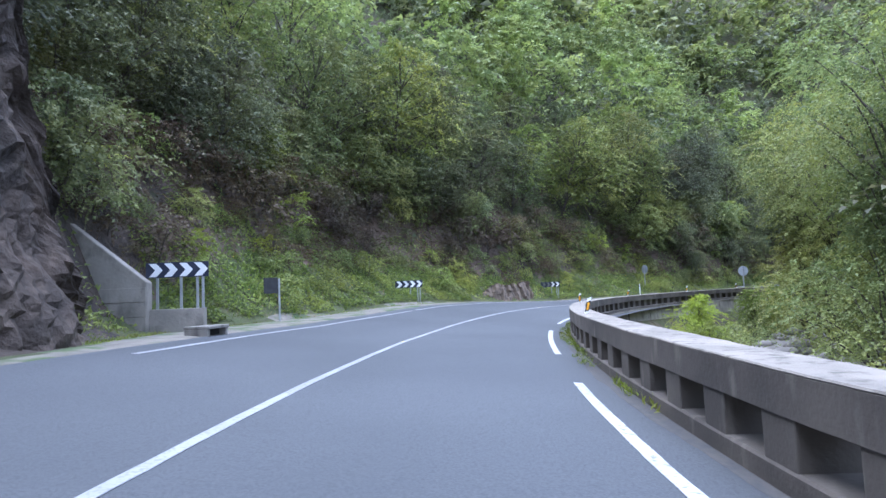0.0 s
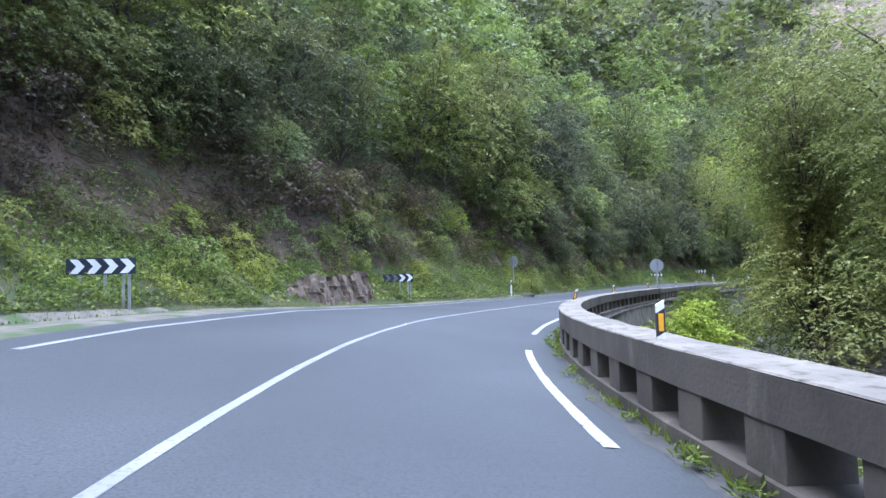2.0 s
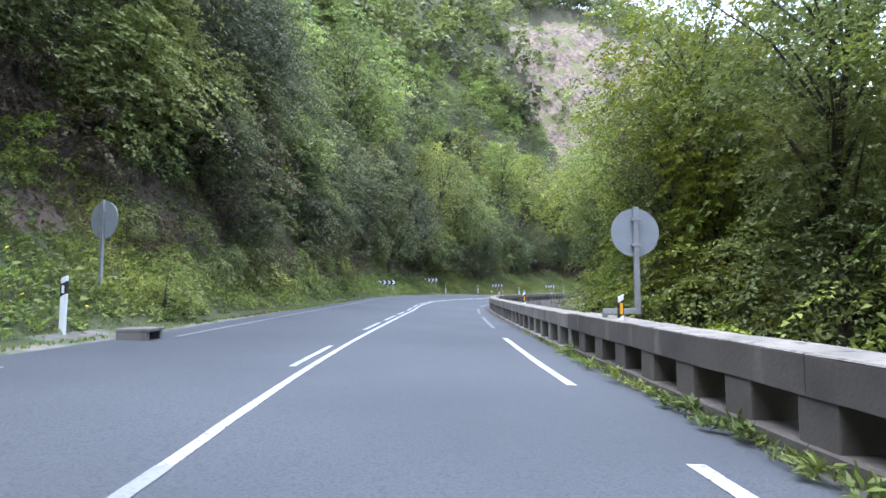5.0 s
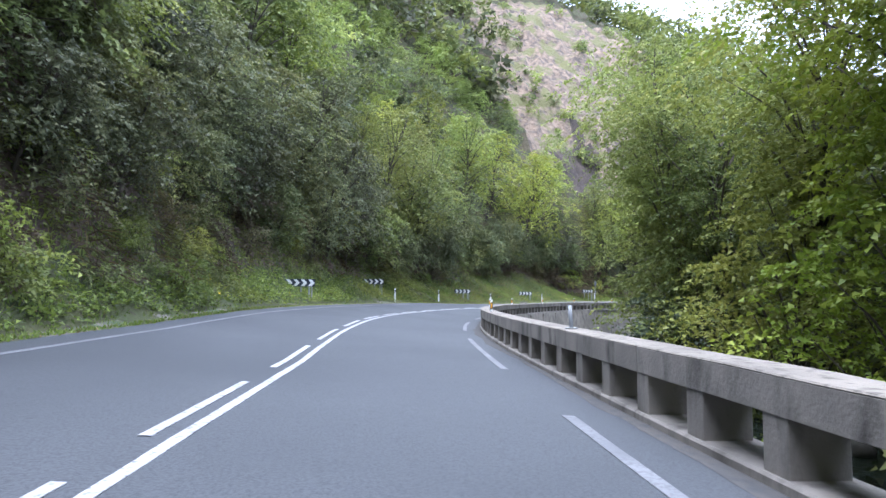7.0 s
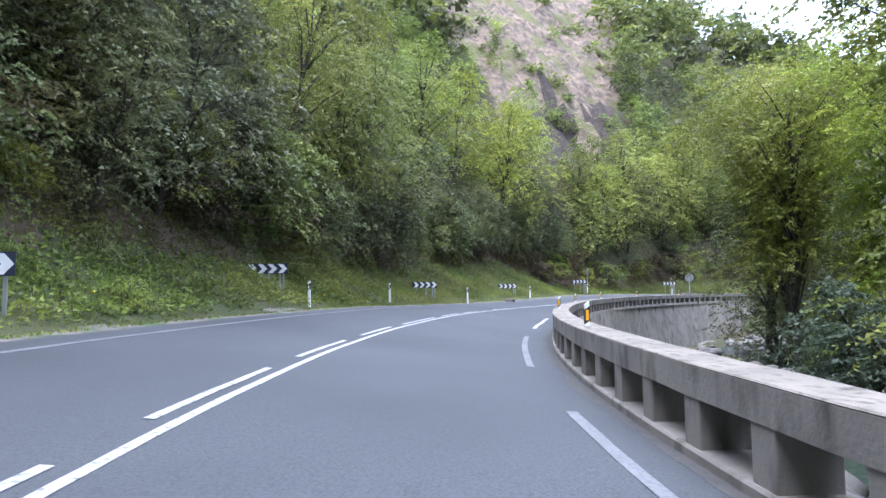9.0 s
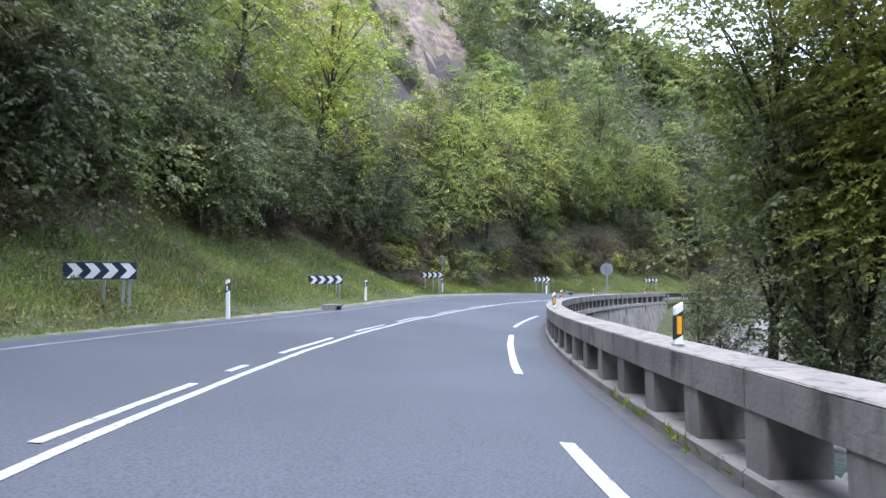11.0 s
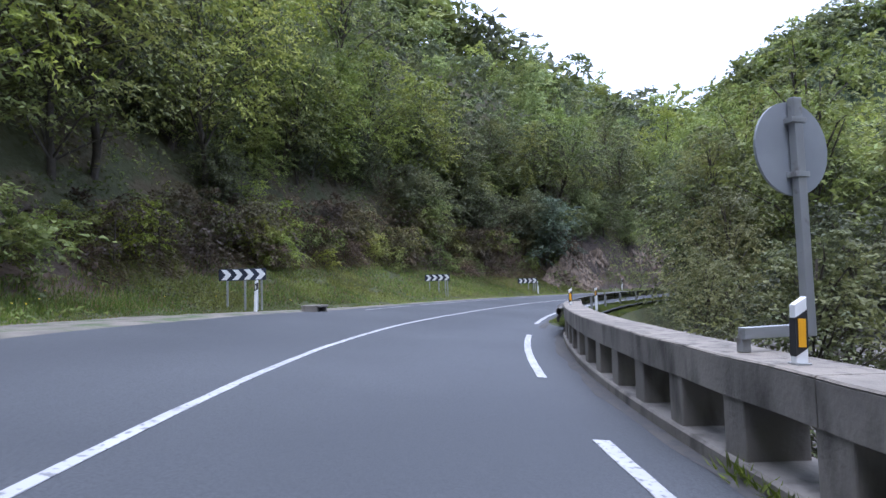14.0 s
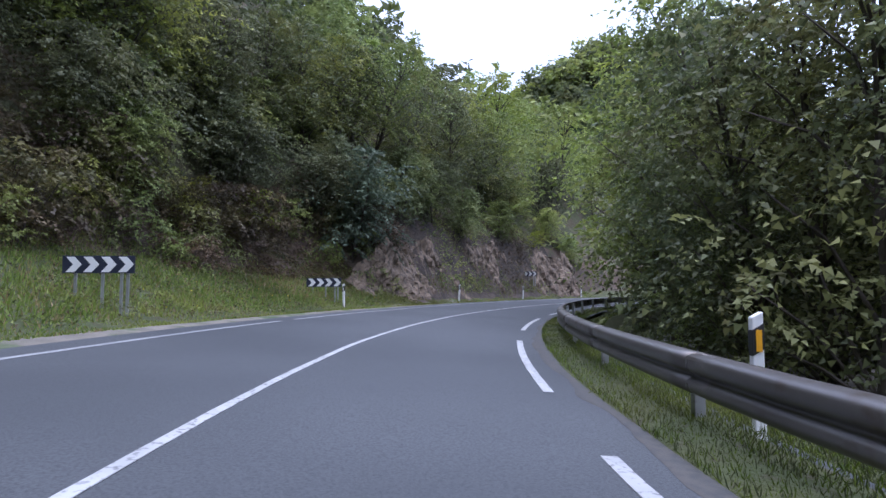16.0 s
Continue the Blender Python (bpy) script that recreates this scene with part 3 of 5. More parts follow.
# ---- rock faces ----
def rock_face(name, s0, s1, foot, top, lean, label, seed, mat=ROCK, upright=False):
    """A jagged, upright-grained rock face beside the road."""
    g = 0.4 if top < 2 else 1.0
    s = np.arange(s0, s1 + 0.01, 0.16 * g)
    h = np.linspace(-0.3, 1, 40 if top < 6 else 90)
    S, H = np.meshgrid(s, h, indexing="ij")
    edge = np.clip(np.minimum(S - s0, s1 - S) / 2.0, 0, 1)
    Z = H * top * (0.35 + 0.65 * edge) * (1 + 0.45 * fbm(S, S * 0, 1.7, seed + 5))
    x, y = road_xy(S, 6.0)
    grain = abs(fbm(S + 0.3 * Z, Z * 0.35, 1.1 * g, seed)) + 0.6 * abs(fbm(S - 0.4 * Z, Z * 0.5, 0.5 * g, seed + 3))
    big = fbm(S, Z, 4.0, seed + 7)
    steps = np.floor((fbm(S * 1.0 + 0.5 * Z, Z * 0.25, 1.6 * g, seed + 11) + 0.3 * Z / max(top, 2)) * 5) / 5
    if upright:
        # slabs that stand on end, with open joints between them
        cell = S * 2.3 + 0.25 * Z + 0.8 * fbm(S, Z, 1.5, seed + 2)
        steps = 0.9 * fbm(np.floor(cell) * 7.3, np.floor(Z * 0.9 + 0.6 * np.floor(cell)) * 3.1, 1.0, seed + 11, 1) + 0.9 * (abs(cell - np.floor(cell) - 0.5) > 0.43)
        grain = 0.4 * grain
    k = min(1.0, 0.55 + top / 12) * (0.55 if upright else 1.0)
    O = foot + lean * np.maximum(H, 0) * top + k * (0.8 * grain + 0.6 * big + 0.7 * steps) + 0.9 * (1 - edge)
    X, Y = road_xy(S, O)
    me = grid_mesh(name, np.stack([X, Y, Z + 0.4], -1), [mat], smooth=False)
    return tagged(new(name, me), label, "rock face", kind="structure")


rock_face("rock_face", -30, 20.0, 5.2, 12.0, 0.14, "dark grey fractured rock face rising from the verge", 21)
rock_face("rock_outcrop", 45.8, 53.2, 5.8, 1.35, 0.28, "low crumbling brown rock and earth outcrop in the bank", 33, BROWN_ROCK, True)
rock_face("rock_cutting", 201.0, 232.0, 5.0, 3.6, 0.42, "grey-brown slanting rock cutting beside the road", 45, BROWN_ROCK)


# ---- signs and roadside furniture ----
def chevron_sign(post_h):
    """A four-chevron curve panel on two posts; origin at the ground under its middle."""
    root = new("chevron_sign")
    z0, z1, w = post_h, post_h + 0.4, 0.8
    board = part("panel", block(bmesh.new(), -w, w, -0.012, 0.012, z0, z1, 0.006), NAVY, root, "dark blue panel")
    for k in range(4):
        bm = bmesh.new()
        x = -0.72 + 0.385 * k
        zc, hh, d, t = (z0 + z1) / 2, 0.175, 0.16, 0.19
        pts = [(x, zc + hh), (x + t, zc + hh), (x + t + d, zc), (x + t, zc - hh), (x, zc - hh), (x + d, zc)]
        front_v = [bm.verts.new((px, -0.019, pz)) for px, pz in pts]
        back_v = [bm.verts.new((px, -0.012, pz)) for px, pz in pts]
        bm.faces.new((front_v[0], front_v[5], front_v[2], front_v[1])[::-1])
        bm.faces.new((front_v[5], front_v[4], front_v[3], front_v[2])[::-1])
        for i in range(6):
            bm.faces.new((front_v[i], front_v[(i + 1) % 6], back_v[(i + 1) % 6], back_v[i]))
        bmesh.ops.recalc_face_normals(bm, faces=bm.faces)
        part("chevron", bm, WHITE, board, "white arrowhead")
    for x in (-0.52, 0.08, 0.5, 0.64):
        p = part("post", block(bmesh.new(), x - 0.032, x + 0.032, 0.014, 0.054, -0.5, z1 - 0.03, 0.006), STEEL, root, "galvanised steel post")
    return root


chevrons = [(22.3, 6.2, 2.42, 14), (39.3, 7.0, 2.12, 16), (54.0, 6.1, 1.85, 10), (104.6, 5.9, 1.95, 12), (116.8, 6.7, 1.8, 16), (131.2, 6.1, 1.85, 16), (143.8, 6.4, 1.78, 14), (157.5, 8.2, 2.25, 14), (169.2, 6.5, 2.0, 14), (185.1, 6.4, 1.96, 10), (197.2, 6.5, 1.68, 10), (222, 5.8, 1.7, 8)]
for s, o, top, turn in chevrons:
    z = ground_z(s, o)
    sign = chevron_sign(max(top - z - 0.4, 0.3))
    sign.matrix_basis = at(s, o, z, turn)
    if s == 54.0:
        for ch in [c for c in sign.children_recursive if c.name.startswith("chevron")][:2]:
            ch.data.materials[0] = FADED
    tagged(sign, "half-faded dark blue curve sign with white chevrons on steel posts" if s == 54.0 else "dark blue curve sign with white chevrons on steel posts", "road sign", "chevron signs")


def delineator(h):
    """A white verge post with a black slanted band and a small reflector."""
    root = new("delineator_post")
    bm = block(bmesh.new(), -0.048, 0.048, -0.035, 0.035, -0.2, h, 0.012)
    for v in bm.verts:
        if v.co.z > h - 0.05:
            v.co.z += v.co.x * 0.5
    body = part("body", bm, WHITE, root, "white plastic post")
    bm = bmesh.new()
    block(bm, -0.051, 0.051, -0.038, 0.038, h - 0.32, h - 0.1, 0.01)
    for v in bm.verts:
        v.co.z += v.co.x * 0.6
    part("band", bm, BLACK, root, "black slanted band")
    part("reflector", block(bmesh.new(), -0.022, 0.022, -0.044, -0.038, h - 0.28, h - 0.15, 0.002), WHITE, root, "pale reflector")
    return root


first = None
for s, o in [(65.3, 4.75), (117.0, 5.0), (125.2, 5.2), (133.3, 4.1), (145.2, 5.1), (158.6, 8.1), (168.6, 5.6), (196.6, 5.2), (209.0, 4.6), (219.0, 4.6), (229.0, 4.6)]:
    m = at(s, o) @ pose(0, 0, 0, random.uniform(-2, 2), random.uniform(-3, 3), 0)
    if first is None:
        first = delineator(1.0)
        first.matrix_basis = m
        tagged(first, "white plastic delineator post with black band in the grass verge", "delineator", "verge delineators")
    else:
        copy_thing(first, m)


def parapet_marker():
    """A short white and black marker with an amber reflector, standing on the coping."""
    root = new("parapet_marker")
    bm = bmesh.new()
    block(bm, -0.065, 0.065, -0.03, 0.03, 0.015, 0.5, 0.008)
    for v in bm.verts:
        if v.co.z > 0.45:
            v.co.z += 0.5 * v.co.x
    part("body", bm, WHITE, root, "white plastic body with a slanted top")
    bm = bmesh.new()
    block(bm, -0.068, 0.068, -0.033, 0.033, 0.1, 0.4, 0.006)
    for v in bm.verts:
        v.co.z += 0.5 * v.co.x
    part("band", bm, BLACK, root, "black slanted band")
    part("reflector", block(bmesh.new(), -0.04, 0.04, -0.04, -0.033, 0.14, 0.36, 0.003), AMBER, root, "amber reflector")
    part("foot", block(bmesh.new(), -0.075, 0.075, -0.055, 0.055, 0.0, 0.018, 0.004), STEEL, root, "steel foot plate")
    return root


first = None
for s, lean in [(-0.5, 0), (10.3, 3), (21.4, 14), (31.7, 0), (43.9, 16), (54.6, 2), (63.7, 1), (73.6, 0), (93.0, 1), (104.6, 0), (113.6, 2), (123.7, 2), (133.75, -1), (144.1, 3), (154.0, 2), (165.3, 0)]:
    m = at(s, float(front(s)) - 0.16, PAR_TOP) @ pose(0, 0, 0, 0, lean, random.uniform(-8, 8)) @ Matrix.Diagonal((0.76, 0.9, 0.86, 1))
    if first is None:
        first = parapet_marker()
        first.matrix_basis = m
        tagged(first, "white and black marker with amber reflector fixed on the parapet", "road marker", "parapet markers")
    else:
        copy_thing(first, m)
stub = tagged(new("broken_marker"), "bare grey stump of a broken marker on the parapet", "road marker")
part("stem", rod(bmesh.new(), (0, 0, 0.01), (-0.02, 0.02, 0.36), 0.033, 0.03), GREY_SIGN, stub, smooth=True)
part("foot", block(bmesh.new(), -0.09, 0.09, -0.06, 0.06, 0.0, 0.02, 0.004), STEEL, stub)
stub.matrix_basis = at(83.1, float(front(83.1)) - 0.2, PAR_TOP)


def round_sign(d, top, bracket=0.0):
    """A round plate on a post; its grey back faces the traffic."""
    root = new("round_sign")
    zc = top - d / 2
    bm = bmesh.new()
    bmesh.ops.create_cone(bm, cap_ends=True, segments=40, radius1=d / 2, radius2=d / 2, depth=0.02, matrix=Matrix.Translation((0, 0.05, zc)) @ Matrix.Rotation(math.pi / 2, 4, "X"))
    part("plate", bm, GREY_SIGN, root, "dull grey plate seen from behind")
    bm = bmesh.new()
    bmesh.ops.create_cone(bm, cap_ends=True, segments=40, radius1=d / 2 - 0.01, radius2=d / 2 - 0.01, depth=0.004, matrix=Matrix.Translation((0, 0.063, zc)) @ Matrix.Rotation(math.pi / 2, 4, "X"))
    part("face", bm, RED, root, "red-rimmed front")
    low = 0.78 if bracket else -0.4
    part("post", block(bmesh.new(), -0.04, 0.04, -0.03, 0.03, low, top + 0.02, 0.008), STEEL, root, "galvanised steel post")
    for z in (zc - 0.2, zc + 0.2):
        part("clamp", block(bmesh.new(), -0.07, 0.07, -0.035, 0.045, z - 0.02, z + 0.02, 0.004), STEEL, root)
    if bracket:
        part("arm", block(bmesh.new(), -bracket - 0.12, -0.04, -0.03, 0.03, 0.79, 0.87, 0.006), STEEL, root, "steel arm to the parapet")
        part("arm_foot", block(bmesh.new(), -bracket - 0.12, -bracket - 0.04, 0.0, 0.05, PAR_TOP, 0.8, 0.006), STEEL, root)
    return root


for s, o, d, top, turn, br in [(68.3, 5.9, 0.85, None, -22, 0), (64.2, -4.75, 0.75, 2.42, 0, 0.42), (154.9, -4.85, 0.7, 2.5, 18, 0.5), (159.1, 8.5, 0.75, None, -26, 0)]:
    z = ground_z(s, o) if top is None else 0.0
    sg = round_sign(d, ((2.0 if s < 100 else 2.55) if top is None else top), br)
    sg.matrix_basis = at(s, o, z, turn)
    tagged(sg, "round grey-backed sign on a post " + ("held out from the parapet" if br else "in the grass"), "road sign", "round signs")

plate = tagged(new("small_sign"), "dark weathered plate on a thin post in the grass", "road sign")
part("post", block(bmesh.new(), -0.03, 0.03, -0.03, 0.03, -0.3, 1.45, 0.006), STEEL, plate)
part("board", block(bmesh.new(), -0.52, -0.03, -0.01, 0.01, 0.95, 1.5, 0.004), BLACK, plate, "dark back of a plate")
plate.matrix_basis = at(27.0, 5.9, None, 40)


def drain(s, o, w=0.8):
    """A concrete kerb inlet; a near-black block draws the shade of its mouth towards the road."""
    root = tagged(new("drain_inlet"), "low concrete drain inlet with a dark mouth at the road edge", "drain", "drain inlets")
    part("slab", block(bmesh.new(), -0.3, 0.3, -w / 2, w / 2, 0.17, 0.24, 0.02), CONCRETE, root)
    for y in (-w / 2 + 0.06, w / 2 - 0.06):
        part("cheek", block(bmesh.new(), -0.28, 0.26, y - 0.055, y + 0.055, -0.1, 0.172, 0.012), CONCRETE, root)
    # solid block whose near-black colour stands for the shade inside
    part("mouth", block(bmesh.new(), -0.26, 0.1, -w / 2 + 0.1, w / 2 - 0.1, -0.1, 0.168, 0.004), HOLE_SHADE, root, "dark block standing in for the shaded hollow")
    root.matrix_basis = at(s, o, float(road_z(s, o)) - 0.03)
    return root


for s, o, w in [(20.5, 4.25, 0.9), (65.9, 3.72, 0.6), (139.4, 3.75, 0.6), (169.4, 3.95, 0.8)]:
    drain(s, o, w)

# wing wall beside the drain
wing = tagged(new("wing_wall"), "stained concrete wing wall with a sloping top against the rock", "wall")
bm = bmesh.new()
pts = [(0.35, -0.5), (2.7, -0.5), (2.7, 3.05), (2.4, 2.95), (0.35, 1.25)]
fv = [bm.verts.new((-x, 0.0, z)) for x, z in pts]
bv = [bm.verts.new((-x, 0.3, z)) for x, z in pts]
bm.faces.new(fv)
bm.faces.new(bv[::-1])
for i in range(5):
    bm.faces.new((fv[i], fv[(i + 1) % 5], bv[(i + 1) % 5], bv[i]))
bmesh.ops.recalc_face_normals(bm, faces=bm.faces)
bmesh.ops.bevel(bm, geom=list(bm.edges), offset=0.02, segments=1, affect="EDGES")
part("wall", bm, WALL_CONC, wing)
for z0, z1, x0, d in ((-0.4, 0.36, -2.6, 0.035), (0.375, 0.74, -2.55, 0.022), (0.755, 1.12, -2.4, 0.03)):
    part("course", block(bmesh.new(), x0, -0.37, -d, 0.0, z0, z1, 0.012), WALL_CONC, wing)
part("low_wall", block(bmesh.new(), -0.36, 1.0, 0.15, 0.4, -0.5, 0.55, 0.02), WALL_CONC, wing)
wing.matrix_basis = at(21.8, 6.3, float(road_z(22.4, 4.5)) + 0.05, 12)

# fallen leaves on the centre line
for s, o in ((20.9, -0.12), (41.0, -0.1)):
    bm = bmesh.new()
    vs = [bm.verts.new(p) for p in ((0, -0.07, 0.004), (0.045, 0, 0.02), (0, 0.08, 0.006), (-0.045, 0, 0.018))]
    bm.faces.new(vs)
    bmesh.ops.solidify(bm, geom=list(bm.faces), thickness=0.002)
    leaf_ob = part("fallen_leaf", bm, PETAL)
    leaf_ob.matrix_basis = at(s, o, float(road_z(s, o)) + 0.014, 40)
    tagged(leaf_ob, "single yellow fallen leaf lying on the asphalt", "leaf", "fallen leaves")

# ---- guardrail ----
rail = tagged(new("guardrail"), "galvanised steel guardrail on posts along the grass edge", "guardrail")
W_OUT = [(-0.03, 0.722), (0.02, 0.728), (0.06, 0.724), (0.086, 0.71), (0.097, 0.685), (0.1, 0.65), (0.1, 0.62), (0.088, 0.595), (0.066, 0.575), (0.06, 0.56), (0.066, 0.545), (0.088, 0.525), (0.1, 0.5), (0.1, 0.47), (0.09, 0.44), (0.07, 0.42)]
W_SHAPE = W_OUT + [(o - 0.012, z) for o, z in W_OUT[::-1]]
for a, b in zip(np.arange(165.6, 244, 4.0), np.arange(169.6, 248, 4.0)):
    ribbon("rail", a - 0.06, b, [(o * 1.5 + 0.03, z * 1.1 - 0.17) for o, z in W_SHAPE], RAIL, rail, 0.5, smooth=True)
bm = block(bmesh.new(), 0.03, 0.13, -0.05, 0.05, -0.6, 0.6, 0.006)
first = part("rail_post", bm, STEEL, rail)
first.matrix_basis = at(170.0, float(front(170.0)), 0.0)
for s in np.append(np.arange(174.0, 246, 4.0), 166.0):
    p = new("rail_post", first.data)
    p.parent = rail
    p.matrix_basis = at(s, float(front(s)), 0.0)
first = None
for s in (177.4,):
    m = at(s, float(front(s)) - 0.35, None)
    if first is None:
        first = delineator(1.05)
        part("amber", block(bmesh.new(), -0.025, 0.025, -0.05, -0.044, 0.74, 0.92, 0.002), AMBER, first, "amber reflector")
        first.matrix_basis = m
        tagged(first, "white post with black band and amber reflector behind the guardrail", "delineator", "guardrail delineators")
    else:
        copy_thing(first, m)


s = np.arange(168.8, 246, 1.0)
P = np.stack([np.stack([*road_xy(s, front(s) + d), -0.06 + (z + 0.06) * np.clip((s - 168.8) / 3, 0, 1) + 0.02 * fbm(s, s * 0 + d, 1.0, 3)], -1) for d, z in ((0.62, -0.03), (0.5, 0.03), (0.2, 0.04), (-0.2, 0.0), (-0.5, -0.1))], 1)
tagged(new("grass_edge", grid_mesh("grass_edge", P, [GRASSY])), "grassy strip under the guardrail", "verge", kind="structure")


# ---- leaves, trees and undergrowth ----
RNG = np.random.default_rng(11)


def unit(v):
    return v / np.maximum(np.linalg.norm(v, axis=-1, keepdims=True), 1e-9)


def leaf_mesh(name, C, A, N, L, W, mat, index=None, simple=False):
    """Leaves as folded four-cornered blades, or plain three-cornered ones: stem C, way A, upper side N, length L, width W."""
    A = unit(A)
    B = unit(np.cross(A, N))
    U = np.cross(B, A)
    L, W = np.broadcast_to(L, len(C))[:, None], np.broadcast_to(W, len(C))[:, None]
    if simple:
        V = np.stack([C + B * W * 0.3, C + A * L * 0.95 - U * L * 0.1, C + A * L * 0.3 - B * W * 0.62 + U * W * 0.2], 1)
    else:
        V = np.stack([C, C + A * L * 0.45 + B * W / 2 + U * W * 0.18, C + A * L - U * L * 0.12, C + A * L * 0.45 - B * W / 2 + U * W * 0.18], 1)
    n, q = V.shape[:2]
    V = V.reshape(-1, 3)
    me = bpy.data.meshes.new(name)
    me.vertices.add(q * n)
    me.vertices.foreach_set("co", V.astype(np.float32).ravel())
    me.loops.add(q * n)
    me.loops.foreach_set("vertex_index", np.arange(q * n, dtype=np.int32))
    me.polygons.add(n)
    me.polygons.foreach_set("loop_start", np.arange(0, q * n, q, dtype=np.int32))
    me.polygons.foreach_set("loop_total", np.full(n, q, np.int32))
    for m in mat if isinstance(mat, (list, tuple)) else [mat]:
        me.materials.append(m)
    if index is not None:
        me.polygons.foreach_set("material_index", np.asarray(index, np.int32))
    me.update(calc_edges=True)
    return me


def sprays(lumps, per, leaves, leaf, droop=0.35, length=0.9, up=0.3):
    """Leaves on sprays round lumps (x, y, z, r): arrays for leaf_mesh."""
    lumps = np.asarray(lumps, float)
    n = len(lumps) * per
    c = np.repeat(lumps, per, axis=0)
    d = unit(RNG.normal(size=(n, 3)) + np.array([0, 0, up]))
    r = c[:, 3:4]
    org = c[:, :3] + d * r * RNG.uniform(0.45, 1.0, (n, 1)) * np.array([1, 1, 0.6])
    ax = unit(d * np.array([1, 1, 0.45]) + 0.35 * RNG.normal(size=(n, 3)) * np.array([1, 1, 0.4]))
    side = unit(np.cross(ax, np.array([0, 0, 1.0]) + 0.25 * RNG.normal(size=(n, 3))))
    ln = length * RNG.uniform(0.5, 1.2, (n, 1)) * np.clip(r, 0.5, 1.6)
    k = leaves
    t = np.tile(np.linspace(0.08, 1, k), n)[:, None] + RNG.uniform(-0.05, 0.05, (n * k, 1))
    rep = lambda v: np.repeat(v, k, axis=0)  # noqa: E731
    sgn = np.tile(np.where(np.arange(k) % 2, 1.0, -1.0), n)[:, None]
    C = rep(org) + rep(ax) * t * rep(ln) + np.array([0, 0, -1.0]) * droop * t ** 2 * rep(ln) + rep(side) * sgn * 0.03
    A = rep(ax) * 0.55 + rep(side) * sgn * RNG.uniform(0.3, 1.0, (n * k, 1)) + 0.3 * RNG.normal(size=(n * k, 3)) + np.array([0, 0, -0.25])
    N = np.array([0, 0, 1.0]) + 0.55 * RNG.normal(size=(n * k, 3))
    L = leaf[0] * RNG.uniform(0.65, 1.25, n * k)
    return C, A, N, L, leaf[1] / leaf[0] * L


def inner(lumps, per, size):
    """Larger leaf clusters inside the lumps, which close the crown."""
    lumps = np.asarray(lumps, float)
    c = np.repeat(lumps, per, axis=0)
    n = len(c)
    d = unit(RNG.normal(size=(n, 3))) * RNG.uniform(0.1, 0.75, (n, 1)) * c[:, 3:4] * np.array([1, 1, 0.5])
    L = size * RNG.uniform(0.7, 1.3, n)
    return c[:, :3] + d, RNG.normal(size=(n, 3)) * np.array([1, 1, 0.5]), np.array([0, 0, 0.8]) + RNG.normal(size=(n, 3)) * 0.7, L, L * 0.55


def joined(p, q):
    return [np.concatenate([np.broadcast_to(u, (len(u), *np.shape(u)[1:])), v]) for u, v in zip(p, q)]


def tube(bm, pts, radii, n=6):
    rings = []
    for i, (p, r) in enumerate(zip(pts, radii)):
        d = (Vector(pts[min(i + 1, len(pts) - 1)]) - Vector(pts[max(i - 1, 0)])).normalized()
        u = d.orthogonal().normalized()
        v = d.cross(u)
        rings.append([bm.verts.new(Vector(p) + r * (math.cos(a) * u + math.sin(a) * v)) for a in (2 * math.pi * k / n for k in range(n))])
    for a, b in zip(rings, rings[1:]):
        # join each ring to the next with the least twist
        off = min(range(n), key=lambda q: (a[0].co - b[q].co).length)
        for k in range(n):
            bm.faces.new((a[k], a[(k + 1) % n], b[(k + 1 + off) % n], b[(k + off) % n]))
    bm.faces.new(rings[-1])


